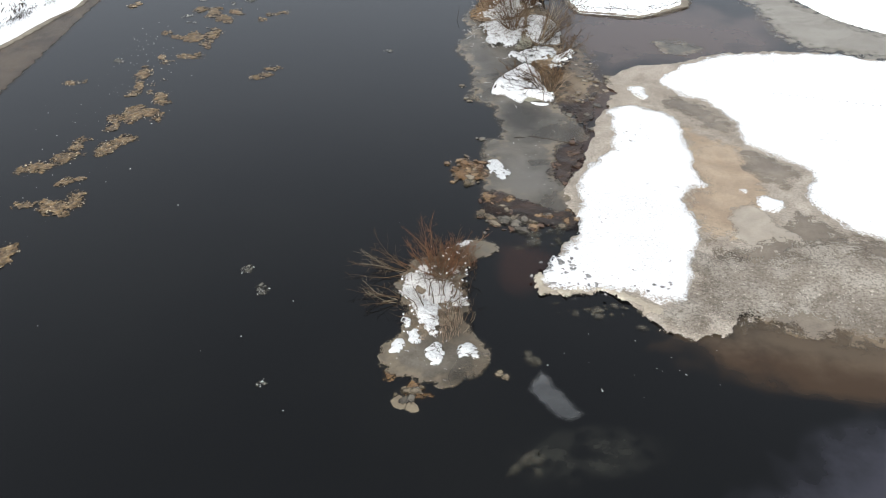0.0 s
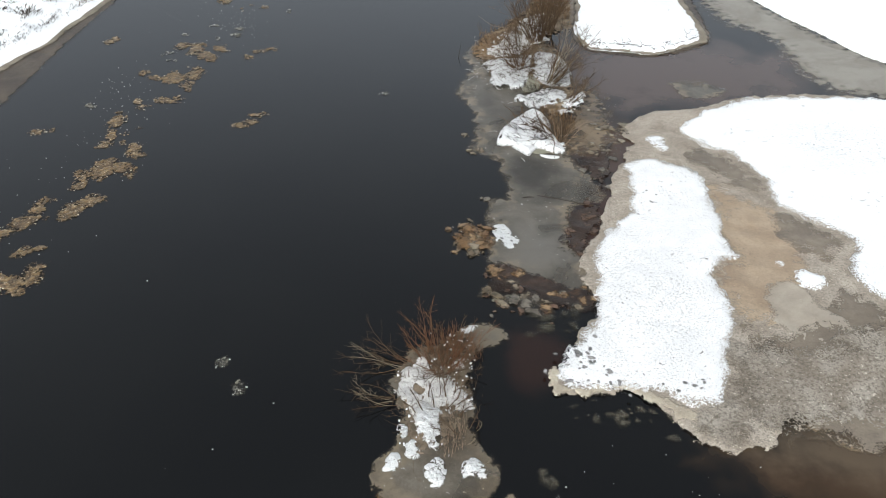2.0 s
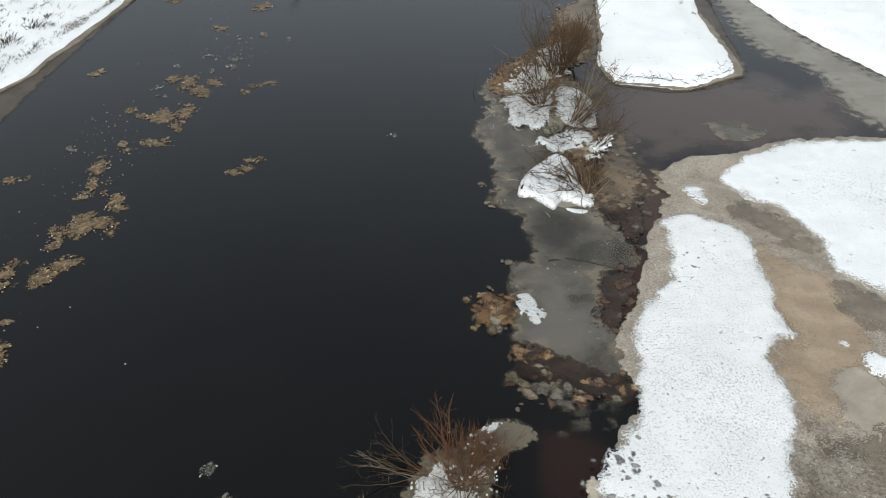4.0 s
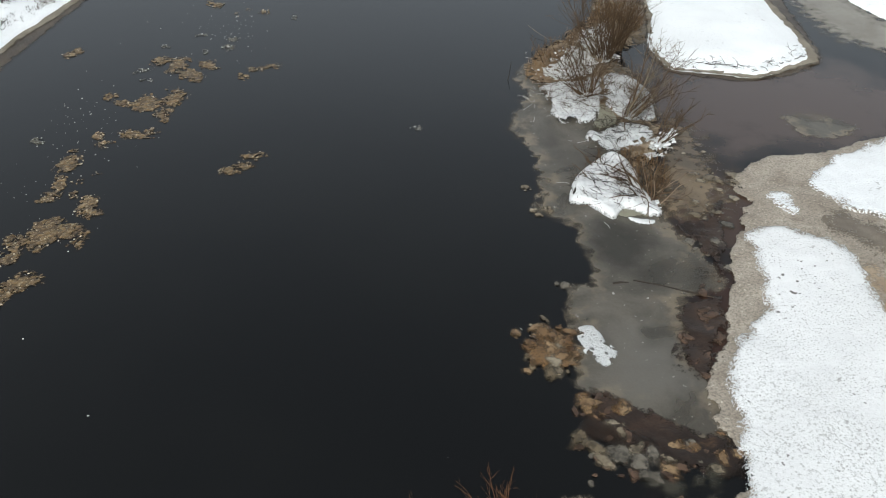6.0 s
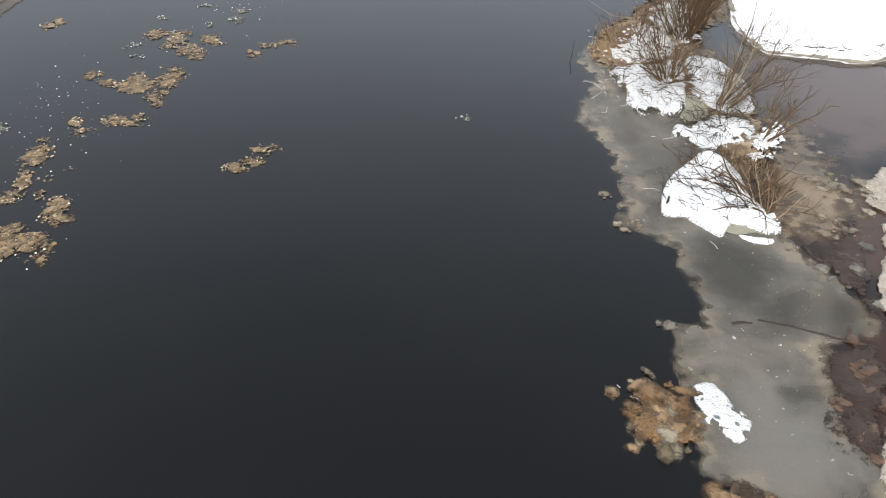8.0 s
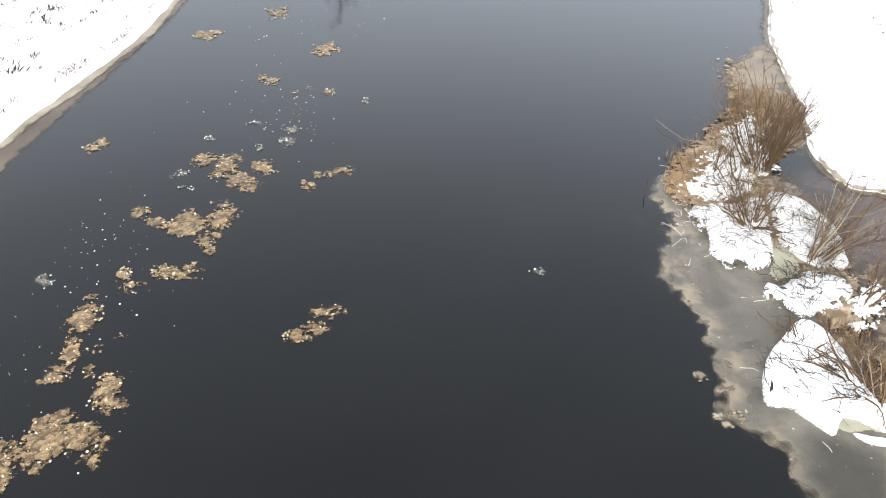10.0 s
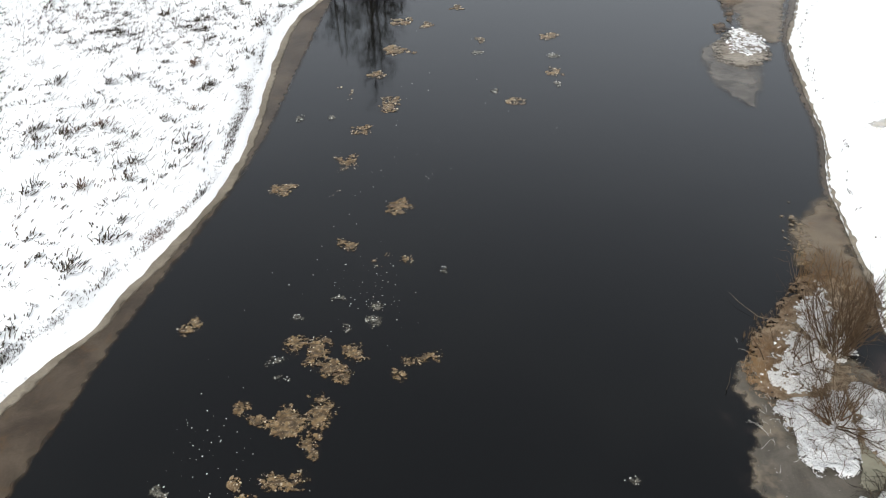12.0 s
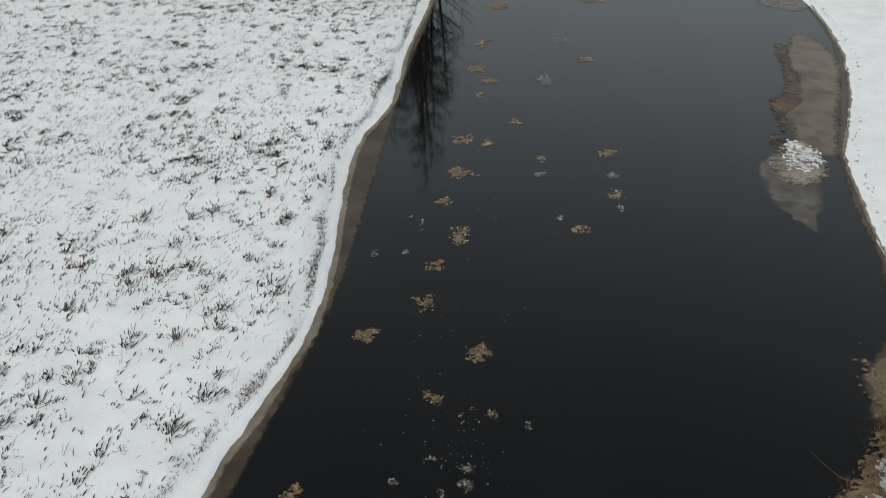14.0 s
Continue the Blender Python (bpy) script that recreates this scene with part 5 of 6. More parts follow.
# rafts of several lobes, and how far each has drifted
RAFTS = [
    ([(-17.7, 63.8, 0.6, 0.85), (-16.7, 63.5, 0.7, 1.2), (-16.1, 62.4, 0.85, 0.6), (-15.2, 61.9, 0.45, 0.5)], 0, -2.3),
    ([(-15.2, 63.5, 0.45, 0.75), (-14.9, 63.2, 0.5, 0.3)], 0, -2.3),
    ([(-19.1, 59.6, 0.5, 0.55), (-18.3, 59.0, 0.5, 0.4), (-17.2, 58.9, 0.9, 1.0), (-16.1, 58.1, 0.5, 0.7), (-15.9, 59.4, 0.65, 0.9), (-16.1, 60.3, 0.5, 0.6), (-15.8, 57.2, 0.3, 0.4)], 0, -2.3),
    ([(-16.9, 53.6, 0.85, 0.52), (-16.4, 54.0, 0.4, 0.38), (-16.0, 53.8, 0.3, 0.2)], 0.1, -0.1),
    ([(-18.6, 52.9, 0.36, 0.52), (-18.1, 52.4, 0.55, 0.46)], 0.1, 0.3),
    ([(-11.8, 49.7, 0.48, 0.32), (-11.35, 50.1, 0.42, 0.38), (-11.1, 50.9, 0.48, 0.4), (-10.7, 51.1, 0.24, 0.2)], 0.1, 0.7),
    ([(-19.2, 50.8, 0.25, 0.3), (-19.05, 49.6, 0.58, 0.9), (-19.0, 48.6, 0.36, 0.6), (-18.9, 47.9, 0.25, 0.7), (-18.9, 47.1, 0.45, 0.58), (-18.1, 48.3, 0.4, 0.28), (-17.6, 48.8, 0.32, 0.3)], 0.0, 1.2),
    ([(-19.0, 44.1, 0.65, 0.9), (-18.2, 44.9, 0.85, 1.25), (-17.3, 45.1, 0.85, 0.8), (-16.6, 44.3, 0.45, 0.5), (-18.9, 43.1, 0.45, 0.5)], 0, 0.7),
    ([(-17.2, 47.4, 0.55, 0.8), (-16.9, 46.9, 0.4, 0.4)], 0.1, 0.2),
    ([(-18.9, 48.5, 0.6, 0.42), (-18.3, 48.7, 0.35, 0.25)], 0.2, -0.4),
    ([(-23.2, 49.1, 0.65, 0.5), (-22.7, 49.3, 0.4, 0.3)], 0, 0.6),
    ([(-21.6, 40.7, 0.9, 0.65), (-20.5, 41.7, 1.0, 0.7, 40), (-20.2, 43.0, 0.5, 0.9), (-22.2, 40.3, 0.5, 0.5)], 0, -1.0),
    ([(-18.6, 42.4, 0.75, 0.75), (-18.0, 43.5, 0.9, 0.55, 20), (-17.3, 43.9, 0.5, 0.3)], 0, -1.0),
    ([(-19.4, 36.6, 1.2, 0.75), (-18.6, 37.0, 0.65, 0.95), (-20.7, 36.6, 0.8, 0.4), (-18.9, 36.0, 0.5, 0.5)], 0, -0.6),
    ([(-19.6, 38.8, 0.75, 0.45, 15), (-19.0, 39.1, 0.4, 0.3)], 0, -0.6),
    ([(-20.3, 32.3, 0.6, 0.9), (-20.1, 33.1, 0.5, 0.6)], 0, -0.6),
    ([(-22.6, 62.8, 0.42, 0.5), (-22.9, 62.4, 0.4, 0.5)], 0, 0),
    ([(-12.9, 59.6, 0.38, 0.5), (-12.6, 60.2, 0.42, 0.45), (-12.0, 60.5, 0.45, 0.4), (-11.5, 60.7, 0.4, 0.32)], 0, 0.4),
]
GREY_RAFTS = [(-8.8, 30.8, 0.25, 0.27, 0), (-8.0, 29.4, 0.24, 0.42, 0), (-7.1, 23.8, 0.2, 0.3, 0), (-3.6, 54.3, 0.26, 0.26, 0), (-18.4, 60.4, 0.55, 0.3, 0), (-18.0, 59.2, 0.3, 0.22, 0), (-21.2, 52.8, 0.28, 0.3, 0),
              (-17.9, 63.4, 0.3, 0.3, 0), (-15.6, 63.0, 0.22, 0.3, 0), (-11.4, 67.6, 0.22, 0.4, 0), (-10.1, 98.3, 0.38, 0.44, 0), (-4.1, 92.2, 0.31, 0.57, 0), (-3.9, 97.9, 0.76, 0.54, 0), (-9.0, 120.9, 0.86, 1.6, 0), (-8.7, 90.6, 0.39, 0.45, 0),
              (-6.8, 134.3, 0.83, 1.15, 0), (-21.9, 85.2, 0.25, 0.4, 0), (-19.8, 85.5, 0.21, 0.32, 0), (-14.6, 64.6, 0.4, 0.3, 0), (-14.4, 63.4, 0.35, 0.45, 0), (-16.2, 65.2, 0.3, 0.2, 0)]
for n, (lobes, dx, dy) in enumerate(RAFTS):
    floe(moved(lobes, dx, dy), 100 + n)
for n, lobe in enumerate(GREY_RAFTS):
    floe([lobe], 200 + n, True)

# smaller rafts further up: x, y, half width, half length, turn
FLOES_BEND = [(-21.2, 75.6, 0.82, 0.98, -30), (-17.8, 75.2, 0.32, 0.6, 0), (-14.3, 74.0, 1.15, 0.95, 5), (-16.5, 69.8, 0.70, 0.82, 20), (-14.85, 68.2, 0.55, 0.88, -30), (-13.4, 68.6, 0.31, 0.54, 0), (-17.8, 79.2, 0.95, 1.2, 0), (-17.5, 83.8, 1.20, 0.75, 0),
              (-16.1, 87.6, 1.05, 1.7, 0), (-19.1, 89.2, 0.30, 1.1, 0), (-19.9, 90.8, 0.40, 0.55, 0), (-17.6, 93.3, 1.10, 0.88, 0)]
FLOES_UP = [(-16.7, 98.2, 1.7, 1.22, 5), (-16.6, 105.1, 1.05, 1.6, 0), (-14.7, 104.3, 0.93, 1.15, 0), (-10.0, 101.3, 0.55, 1.3, 0), (-7.3, 89.1, 1.01, 0.8, 15), (-4.1, 94.5, 0.70, 1.3, 0), (-4.2, 102.2, 1.19, 0.9, -15), (-12.1, 109.3, 0.71, 0.85, 0),
            (-16.2, 124.0, 1.53, 1.5, 0), (-15.0, 120.6, 1.24, 1.3, 0), (-15.6, 116.4, 0.59, 1.0, 0), (-16.1, 133.4, 0.76, 2.4, 0), (-4.2, 127.2, 1.16, 1.1, -10), (-1.7, 152.1, 1.97, 1.5, 0), (-14.9, 149.7, 2.2, 2.2, 0)]
for n, (x, y, rx, ry, turn) in enumerate(FLOES_BEND + FLOES_UP):
    pick = random.Random(300 + n)
    lobes = [(x, y, rx * 0.62, ry * 0.6, turn)]
    for k in range(4):
        a = pick.uniform(0, 6.28)
        lobes.append((x + rx * 0.62 * math.cos(a), y + ry * 0.62 * math.sin(a), rx * pick.uniform(0.25, 0.5), ry * pick.uniform(0.25, 0.5), turn + pick.uniform(-40, 40)))
    floe(lobes, 300 + n)


def crumbs():
    rng = np.random.default_rng(3)
    verts, faces = [], []
    for cx, cy, sx, sy, n in ((-16, 65, 1.6, 3, 50), (-18.8, 50, 1.6, 3.5, 70), (-20.2, 55, 0.9, 2.5, 50), (-20.5, 41, 1.6, 4, 40), (-15, 76, 2.4, 5, 45), (-12, 92, 5, 8, 30), (6.5, 24.5, 2.0, 1.5, 12), (9, 24.5, 1.5, 1.0, 5), (-8, 30, 6, 8, 12), (-14.6, 66, 0.8, 1.6, 40)):
        for _ in range(n):
            r = 0.010 * 4.0 ** rng.random()
            shape = ICO_V * (1 + rng.normal(0, 0.2, (len(ICO_V), 1))) * (r, r, r * 0.5)
            i = len(verts)
            verts += (shape + np.array([rng.normal(cx, sx), rng.normal(cy, sy), 0.005])).tolist()
            faces += [tuple(i + k for k in f) for f in ICO_F]
    tagged(new("ice_crumbs", mesh_of("ice_crumbs", verts, faces, CHUNK_GREY, False)), "tiny pale ice crumbs scattered on the water", "ice", kind="stuff")


crumbs()

# ---- lumps of ice frozen round the islets ----
LUMP_MESHES = {}


def lump_mesh(kind, mat):
    """A worn block of ice with an uneven outline and a low, knobbly top; "edge" runs from 0 at its rim to 1."""
    if (kind, mat.name) not in LUMP_MESHES:
        shape = np.random.default_rng(kind + 50)
        sides, rings = 22, (1.0, 0.86, 0.62, 0.32)
        turn = np.arange(sides) * 2 * math.pi / sides
        corner = shape.uniform(0.72, 1.12, 7)
        reach = np.interp(turn, np.linspace(0, 2 * math.pi, 8), np.append(corner, corner[0])) + shape.normal(0, 0.035, sides)
        long = shape.uniform(0.55, 0.95)
        verts, faces, edge = [], [], []
        for n, k in enumerate(rings):
            x, y = reach * k * np.cos(turn), reach * k * np.sin(turn) * long
            top = (-0.35, 0.35, 0.62, 0.7)[n] + 0.16 * ripple(x + kind * 3, y, 0.5, 2, kind)
            verts += np.stack([x, y, top], 1).tolist()
            edge += [1.0 - k] * sides
        verts.append((0, 0, 0.7))
        edge.append(1.0)
        for n in range(len(rings) - 1):
            for s in range(sides):
                a, b = n * sides + s, n * sides + (s + 1) % sides
                faces.append((a, b, b + sides, a + sides))
        last = (len(rings) - 1) * sides
        faces += [(last + s, last + (s + 1) % sides, len(verts) - 1) for s in range(sides)]
        mesh = mesh_of("ice_lump", verts, faces, mat)
        mesh.attributes.new("edge", "FLOAT", "POINT").data.foreach_set("value", edge)
        LUMP_MESHES[(kind, mat.name)] = mesh
    return LUMP_MESHES[(kind, mat.name)]


def lump(x, y, r, mat, rng, label, group):
    ob = new("ice_lump", lump_mesh(rng.randrange(12), mat))
    ob.matrix_world = Matrix.LocRotScale((x, y, 0.02), Euler((0, 0, rng.uniform(0, 6.28))), (r, r, r * rng.uniform(0.12, 0.26)))
    tagged(ob, label, "ice lump", group)


# centre, spread, count, size, look, words
CRUSTS = [
    ("amber_ice", AMBER_CRUST, "amber-brown knobbly ice crust at the ice edge", [(0.5, 39.4), (0.7, 38.6), (1.2, 38.0), (1.9, 37.8), (2.3, 38.4), (2.2, 39.6), (2.0, 40.6), (1.2, 40.3), (0.8, 40.0)]),
    ("amber_ice", AMBER_CRUST, "orange-brown ice crust breaking off the grey ice", [(2.1, 36.9), (2.5, 36.2), (3.0, 35.7), (3.7, 35.8), (4.0, 36.3), (3.2, 36.7), (2.7, 37.0)]),
    ("amber_ice", FAR_AMBER, "amber grainy ice frozen along the far silty ice", [(11.3, 106.2), (11.6, 109.4), (11.8, 112.0), (12.6, 115.4), (14.0, 116.4), (15.4, 120.6), (16.2, 127.0), (17.2, 132.4), (18.4, 132.0), (17.6, 126.0), (16.8, 120.6), (15.6, 115.0), (14.2, 112.4), (13.0, 111.4), (12.6, 108.6), (12.4, 106.0)]),
    ("amber_ice", FAR_AMBER, "amber grainy ice at the far islet's corner", [(9.8, 104.6), (10.2, 106.2), (11.2, 106.6), (11.4, 105.2), (10.4, 103.6)]),
    ("weedy_ice", DARK_CRUST, "dark red-brown weedy ice beside the grey ice", [(2.3, 37.4), (3.4, 36.8), (4.4, 36.0), (5.6, 35.4), (6.6, 34.8), (6.2, 33.8), (4.6, 34.2), (3.0, 34.6), (2.0, 35.6)]),
    ("weedy_ice", DARK_CRUST, "dark red-brown weedy ice in a narrow channel", [(6.1, 40.4), (6.0, 39.4), (5.6, 38.6), (6.0, 37.6), (6.6, 37.6), (7.0, 39.0), (7.6, 40.6), (7.8, 42.0), (6.4, 41.8)]),
    ("weedy_ice", DARK_CRUST, "dark red-brown broken ice in a narrow channel", [(7.0, 46.4), (7.8, 44.8), (8.2, 43.0), (8.7, 44.6), (9.4, 46.4), (9.4, 48.4), (8.0, 47.0)]),
]
for n, (name, mat, label, line) in enumerate(CRUSTS):
    tagged(sheet(name, line, mat, crust(0.05, 0.03, 0.2, 120 + n, 0.015), 0.07, 0.45, 120 + n), label, "ice", kind="structure")

LUMP_GROUPS = [
    (1.3, 39.3, 0.6, 0.85, 26, 0.42, AMBER, "amber-brown rounded ice lump at the ice edge"),
    (1.3, 39.0, 0.65, 0.9, 20, 0.40, TAN_LUMP, "tan rounded ice lump at the ice edge"),
    (1.3, 39.0, 0.5, 0.7, 14, 0.3, DARK_LUMP, "dark brown ice lump at the ice edge"),
    (3.0, 36.3, 0.7, 0.4, 20, 0.4, AMBER, "orange-brown ice lump among dark slush"),
    (3.2, 36.5, 0.9, 0.5, 14, 0.25, DARK_LUMP, "dark weedy ice lump at the ice edge"),
    (3.2, 34.5, 1.4, 0.7, 15, 0.4, GREY_LUMP, "grey ice lump floating near the shelf"),
    (3.4, 34.7, 1.4, 0.7, 13, 0.42, TAN_LUMP, "pale tan ice lump floating near the shelf"),
    (5.0, 34.9, 1.0, 0.7, 18, 0.36, AMBER, "brown ice lump floating near the shelf"),
    (3.6, 34.6, 1.5, 0.8, 30, 0.3, DARK_LUMP, "dark brown ice lump floating near the shelf"),
    (4.6, 33.4, 0.9, 0.6, 14, 0.5, SUNKEN, "half-sunk grey ice lump near the shelf"),
    (6.4, 38.6, 0.35, 0.9, 16, 0.3, DARK_LUMP, "dark red-brown ice lump in a narrow channel"),
    (6.9, 40.2, 0.3, 0.6, 9, 0.5, DARK_LUMP, "dark brown ice block in a narrow channel"),
    (7.2, 41.6, 0.5, 0.8, 9, 0.36, DARK_LUMP, "dark red-brown ice lump in a narrow channel"),
    (8.3, 45.4, 0.7, 1.1, 20, 0.34, GREY_LUMP, "brown-grey broken ice in a narrow channel"),
    (8.9, 47.4, 0.7, 0.7, 12, 0.34, TAN_LUMP, "pale broken ice beside the channel"),
    (9.4, 50.5, 0.7, 1.6, 14, 0.45, TAN_LUMP, "murky tan ice block beside the inlet"),
    (1.8, 47.2, 0.5, 0.3, 14, 0.24, TAN_LUMP, "small tan ice lump at the ice edge"),
    (1.2, 49.1, 0.15, 0.15, 6, 0.2, TAN_LUMP, "small tan ice lump near the ice edge"),
    (2.2, 42.6, 0.3, 0.15, 8, 0.22, GREY_LUMP, "small brown-grey ice lump at the ice edge"),
    (2.3, 24.1, 0.25, 0.25, 10, 0.32, TAN_LUMP, "mottled tan ice lump near the islet"),
    (3.6, 24.9, 0.3, 0.25, 7, 0.34, SUNKEN, "half-sunk grey ice lump near the islet"),
    (-1.1, 23.4, 0.5, 0.15, 9, 0.3, TAN_LUMP, "flat tan ice piece broken off the collar"),
    (-1.4, 22.8, 0.35, 0.12, 6, 0.27, GREY_LUMP, "flat grey ice piece broken off the collar"),
    (8.2, 26.9, 0.1, 0.1, 2, 0.3, SUNKEN, "small half-sunk ice lump by the shelf"),
    (6.6, 28.1, 1.4, 0.35, 24, 0.3, SUNKEN, "murky sunken ice lump under the shelf's edge"),
    (7.8, 72.4, 0.6, 1.4, 26, 0.4, MURKY, "murky tan ice lump at the upstream end of the islet"),
    (7.1, 70.4, 0.35, 1.0, 14, 0.34, MURKY, "murky amber ice lump at the islet's edge"),
    (2.2, 61.2, 0.3, 0.9, 14, 0.3, AMBER, "tan ice lump at the brushy islet's edge"),
    (3.0, 20.0, 0.9, 0.5, 10, 0.4, SUNKEN, "sunken grey ice lump in dark water"),
]
rng = random.Random(12)


def joined_lumps(x, y, sx, sy, count, size, mat, label):
    """Half-sunk pieces that blur into one another."""
    verts, faces, edge = [], [], []
    for _ in range(count):
        mesh, r, a, i = lump_mesh(rng.randrange(12), mat), size * 0.35 * 4.0 ** rng.random(), rng.uniform(0, 6.28), len(verts)
        cx, cy, tall = x + rng.gauss(0, sx * 0.7), y + rng.gauss(0, sy * 0.7), r * rng.uniform(0.12, 0.26)
        verts += [(cx + r * (v.co.x * math.cos(a) - v.co.y * math.sin(a)), cy + r * (v.co.x * math.sin(a) + v.co.y * math.cos(a)), 0.02 + tall * v.co.z) for v in mesh.vertices]
        faces += [tuple(i + k for k in f.vertices) for f in mesh.polygons]
        edge += [e.value for e in mesh.attributes["edge"].data]
    mesh = mesh_of("sunken_ice", verts, faces, mat)
    mesh.attributes.new("edge", "FLOAT", "POINT").data.foreach_set("value", edge)
    tagged(new("sunken_ice", mesh), label.replace(" lump", " lumps").replace(" block", " blocks"), "ice", kind="stuff")


for x, y, sx, sy, count, size, mat, label in LUMP_GROUPS:
    if mat in (SUNKEN, DARK_LUMP, MURKY):
        joined_lumps(x, y, sx, sy, count, size, mat, label)
        continue
    for _ in range(count):
        lump(x + rng.gauss(0, sx * 0.7), y + rng.gauss(0, sy * 0.7), size * 0.35 * 4.0 ** rng.random(), mat, rng, label, "ice lumps round the islets")

# melt holes and tracks in the snow
HOLE = lump_material("grey_melt_hole", (0.16, 0.155, 0.15), (0.32, 0.31, 0.30), 0.8)
rng = random.Random(31)
HOLES = [(rng.gauss(5.6, 0.7), rng.gauss(30.6, 0.7), 0.225, rng.uniform(0.08, 0.24)) for _ in range(26)]
HOLES += [(rng.uniform(6.2, 10.6), rng.gauss(29.3, 0.35), 0.225, rng.uniform(0.07, 0.2)) for _ in range(14)]
HOLES += [(2.75, 39.1, 0.075, 0.16), (3.2, 38.9, 0.075, 0.13), (2.5, 39.7, 0.075, 0.09), (3.1, 39.5, 0.075, 0.07), (2.9, 39.8, 0.075, 0.06)]
HOLES += [(17.0 + 0.32 * k, 88.9 + 0.06 * k + 0.12 * (k % 2), 0.52, 0.09) for k in range(16)]
HOLES += [(20 + 0.45 * k, 47.6 - 0.13 * k + 0.12 * (k % 2), 0.225, 0.08) for k in range(18)]
for x, y, z, r in HOLES:
    hole = new("melt_hole", lump_mesh(rng.randrange(12), HOLE))
    hole.matrix_world = Matrix.LocRotScale((x, y, z), Euler((0, 0, rng.uniform(0, 6.28))), (r, r, 0.03))
    tagged(hole, "small dark melt hole in the snow", "melt hole", "melt holes in the snow")

# ---- slab, logs, sticks ----


def slab():
    ob = sheet("ice_slab", [(3.15, 23.3), (3.45, 24.0), (3.85, 24.5), (4.3, 23.9), (5.4, 22.1), (4.6, 21.7), (4.1, 21.8)], SLAB, flat(0.02), 0.05, 0.03, 97, steps=1)
    tagged(ob, "translucent blue-grey ice slab floating on dark water", "ice slab")


slab()


def stick(name, label, path, r0, r1, material):
    verts, faces = [], []
    tube(verts, faces, [Vector(p) for p in path], r0, r1, 6)
    tagged(new(name, mesh_of(name, verts, faces, material)), label, "branch")


stick("driftwood_branch", "dark waterlogged branch frozen into grey ice", [(4.8, 42.9, -0.05), (5.8, 42.6, -0.04), (6.8, 42.2, -0.03), (7.8, 41.9, -0.02)], 0.09, 0.06, DARK_WOOD)
stick("driftwood_branch", "short dark log frozen into grey ice", [(4.0, 42.7, -0.05), (4.3, 42.78, -0.04), (4.6, 42.75, -0.05)], 0.1, 0.08, DARK_WOOD)
stick("driftwood_branch", "thin bare branch reaching over the water", [(5.2, 63.8, 0.2), (4.7, 64.1, 0.22), (4.1, 64.4, 0.16), (3.6, 64.6, 0.12), (3.2, 65.2, 0.16), (2.9, 65.6, 0.22), (2.6, 66.4, 0.2)], 0.013, 0.005, TWIG_PALE)
stick("driftwood_branch", "dark stick standing in shallow water", [(1.0, 59.6, -0.1), (1.1, 59.7, 0.3), (1.2, 60.1, 0.8)], 0.02, 0.01, DARK_WOOD)

stick("dead_leaf", "dark curled dead leaf lying on a snow mound", [(3.17, 48.3, 0.31), (3.22, 48.45, 0.34), (3.28, 48.62, 0.34), (3.32, 48.8, 0.31)], 0.055, 0.02, DARK_WOOD)

rng = random.Random(21)
for n, (x, y) in enumerate([(1.6, 56.2), (2.0, 55.0), (2.7, 55.6), (1.9, 57.4), (3.5, 53.2), (3.9, 53.0), (2.6, 49.6), (4.4, 46.2), (0.4, 40.2)]):
    way = Vector((rng.gauss(0, 1), rng.gauss(0, 0.4), 0.05))
    stick("twig", "frosted pale twig lying on thin ice", bent(rng, Vector((x, y, 0.03)), way, rng.uniform(0.3, 0.8), 4, 0.2, 0.0), 0.010, 0.006, FROST)

tagged(sheet("wet_ice", [(15.6, 85.2), (16.6, 86.2), (18.2, 87.0), (20.4, 87.2), (20.8, 85.8), (18.6, 85.2), (17.0, 84.9)], PUDDLE, flat(0.47), 0.12, 0.2, 98, 0.3), "grey frozen puddle in the bank's snow", "ice", kind="structure")

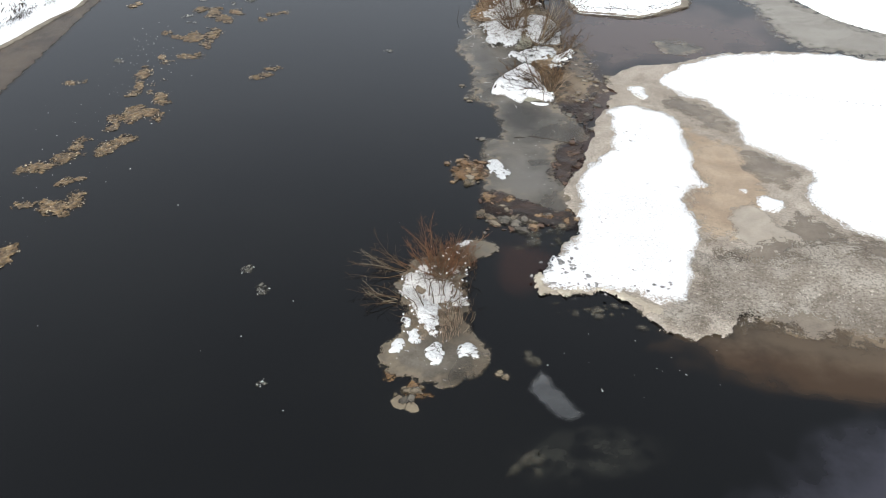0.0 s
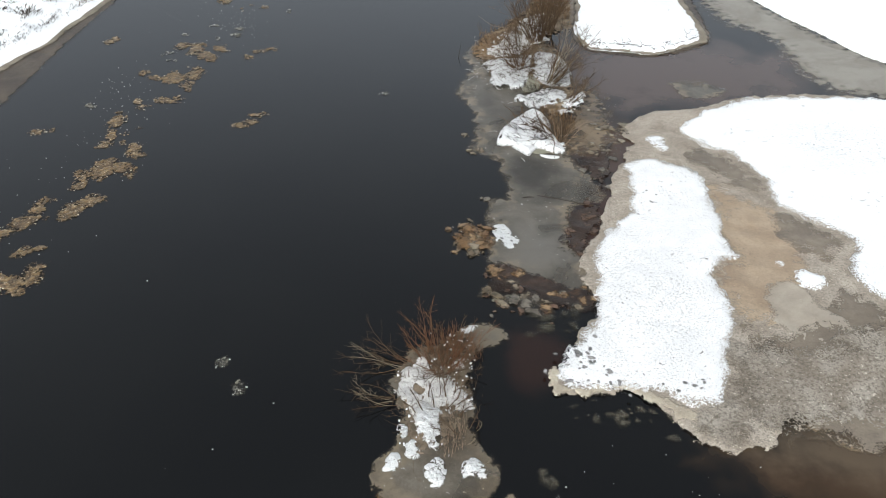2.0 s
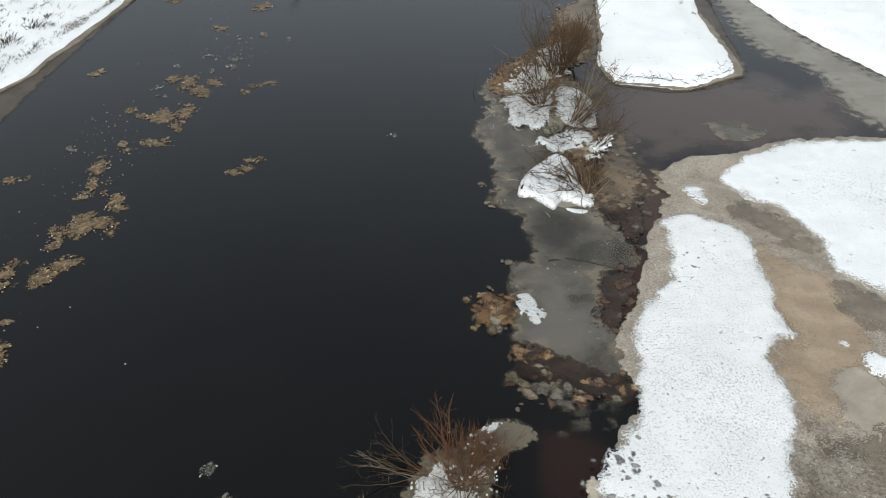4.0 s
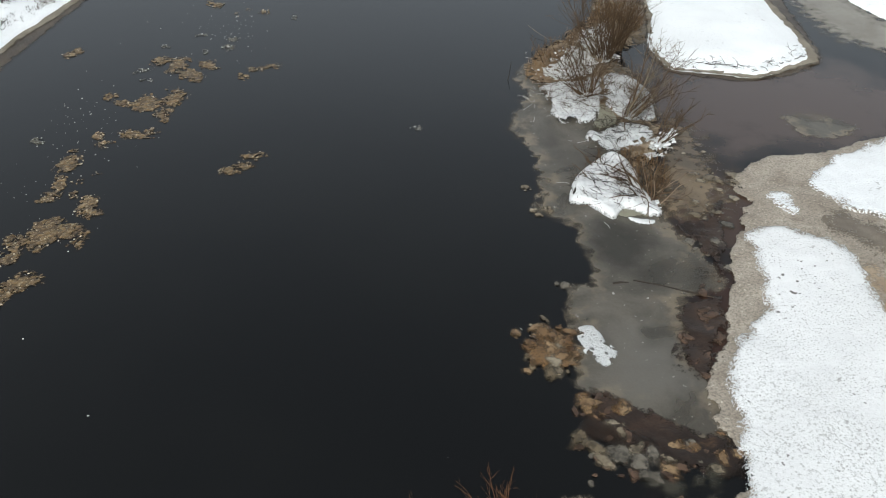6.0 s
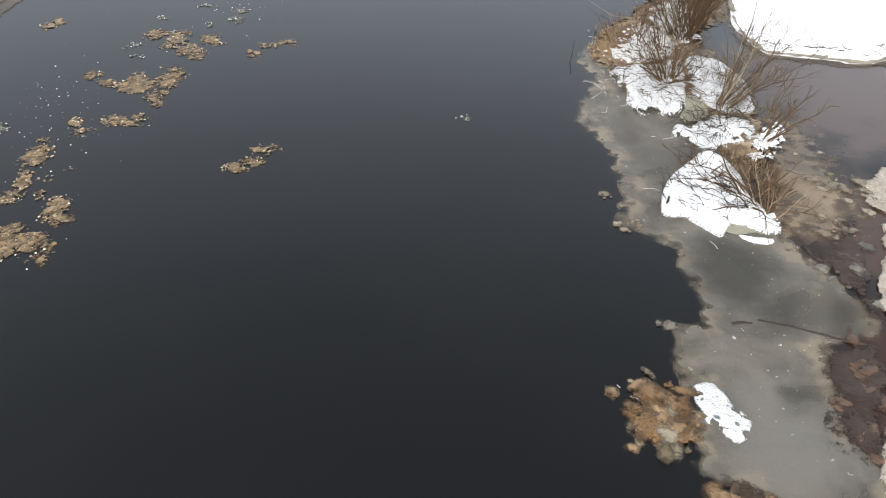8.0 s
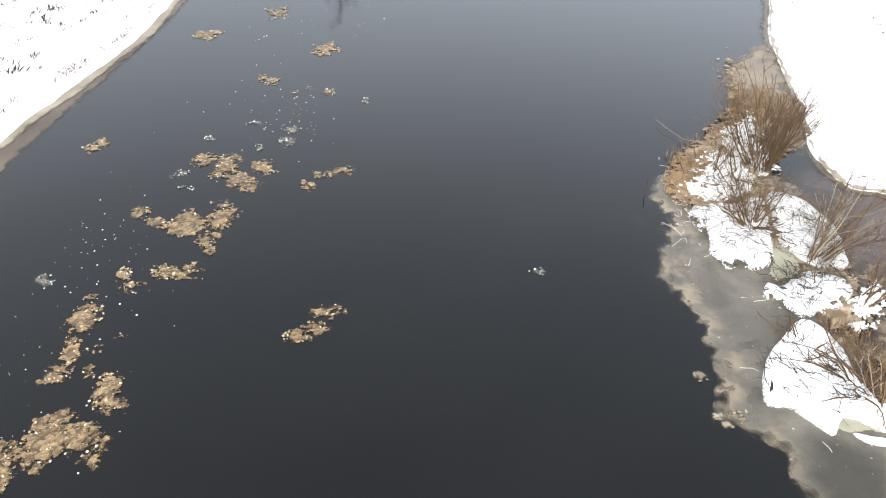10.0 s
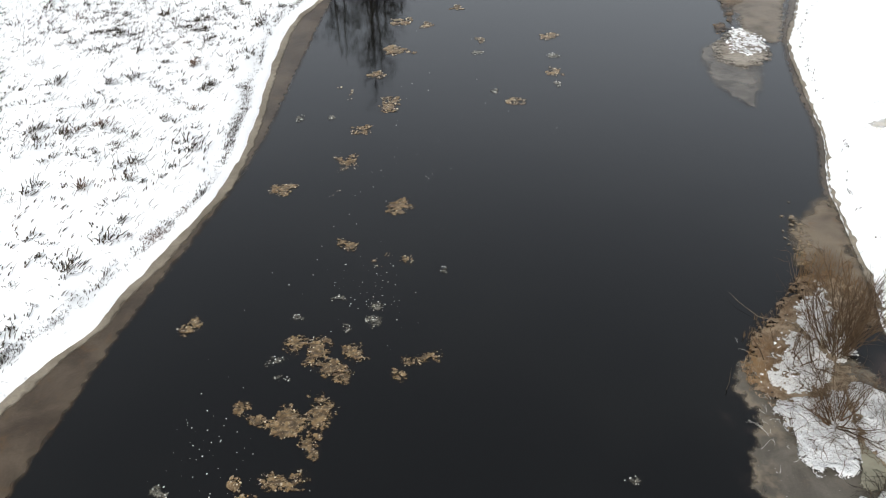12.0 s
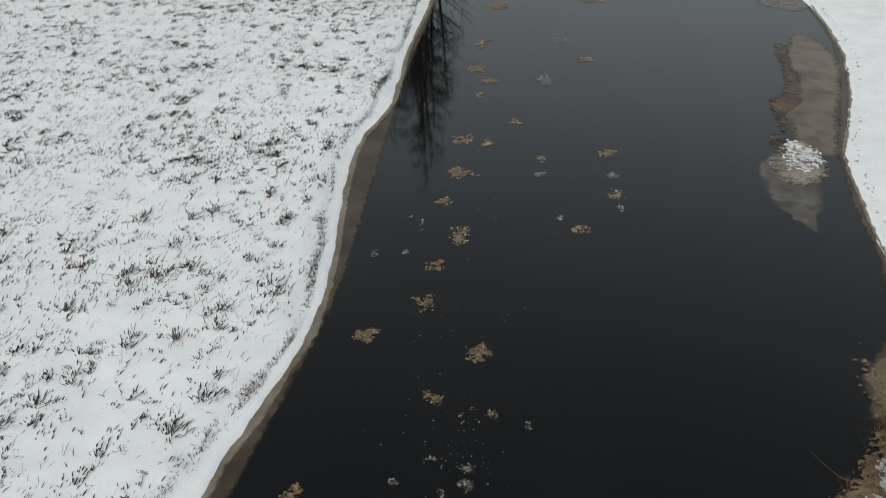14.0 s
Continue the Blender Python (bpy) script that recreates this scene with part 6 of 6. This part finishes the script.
SPIT_EDGE = [(9.2, 62.6), (9.7, 61.3), (10.8, 60.7), (12.4, 60.5), (14.2, 60.1), (16.4, 61.3), (18.0, 62.4), (17.9, 64.0), (17.2, 63.4), (16.0, 62.2), (14.2, 61.2), (12.4, 61.6), (10.8, 61.9), (10.0, 63.2)]
# dark twig strokes added for the shade under the bank's broken snow edge
litter(SPIT_EDGE, 45, 0.6, 0.24, 61, DARK_WOOD, "dark strokes drawn for the undercut along the snowy bank's edge", 0.016)
snow_clumps(SPIT_EDGE, 130, 0.11, 0.24, 62, "crumbled snow along the bank's broken edge")
rng = random.Random(44)
# thin dark tubes drawn for the shaded cracks along the bank's snowy edge
for x, y, length, turn in ((10.6, 61.6, 1.1, -20), (11.8, 61.2, 1.4, -5), (13.2, 61.0, 0.9, -6), (15.8, 61.3, 0.8, 22), (16.8, 61.9, 0.7, 28)):
    way = Vector((math.cos(radians(turn)), math.sin(radians(turn)), 0))
    path = [p + Vector((0, 0, 0.02)) for p in bent(rng, Vector((x, y, 0.2)), way, length, 6, 0.0, 0.0)]
    path = [p + Vector((rng.gauss(0, 0.04), rng.gauss(0, 0.08), 0.01 * k)) for k, p in enumerate(path)]
    stick("driftwood_stick", "thin dark line drawn for a crack in the bank's snowy edge", path, 0.024, 0.014, DARK_WOOD)

# ---- bare trees on the left bank that the water mirrors ----


def tree(x, y, tall, seed):
    rng = random.Random(seed)
    thing = tagged(new("bare_tree"), "tall dark leafless tree on the snowy bank", "tree", "trees on the far bank")
    thing.location = (x, y, 0.5)
    verts, faces = [], []
    path = bent(rng, Vector((0, 0, -0.4)), Vector((rng.gauss(0, 0.05), rng.gauss(0, 0.05), 1)), tall, 10, 0.03, 0.03)
    tube(verts, faces, path, tall * 0.013, 0.03, 7)
    trunk = new("trunk", mesh_of("trunk", verts, faces, DARK_WOOD))
    trunk.parent = thing
    for _ in range(34):
        s = rng.uniform(1.2, 9.8)
        i = int(s)
        verts, faces = [], []
        a = rng.uniform(0, 6.28)
        length = tall * 0.3 * (1.1 - s / 11) + 0.6
        limb = bent(rng, path[i].lerp(path[i + 1], s - i), Vector((math.cos(a), math.sin(a), 0.55)), length, 5, 0.12, 0.05)
        tube(verts, faces, limb, 0.012 * length + 0.02, 0.012, 4)
        sprig_verts, sprig_faces = [], []
        for _ in range(11):
            j = rng.randrange(1, 5)
            w = Vector((rng.gauss(0, 1), rng.gauss(0, 1), rng.gauss(0.2, 0.6)))
            tube(sprig_verts, sprig_faces, bent(rng, limb[j], w, length * rng.uniform(0.2, 0.45), 3, 0.15, 0.02), 0.035, 0.012, 3)
        part = new("limb", mesh_of("limb", verts, faces, DARK_WOOD))
        part.parent = thing
        sprig = new("twigs", mesh_of("twigs", sprig_verts, sprig_faces, DARK_WOOD))
        sprig.parent = part


for n, (x, y, tall) in enumerate([(-24.8, 158, 21), (-24.7, 168, 21), (-26.8, 160, 26), (-28.2, 164, 27), (-30, 168, 24), (-26.5, 172, 22), (-33, 165, 22), (-29, 178, 25), (-37, 172, 23), (-25.5, 182, 22), (-35, 161, 19), (-34, 176, 26), (-40, 166, 20)]):
    tree(x, y, tall * 1.2, 300 + n)
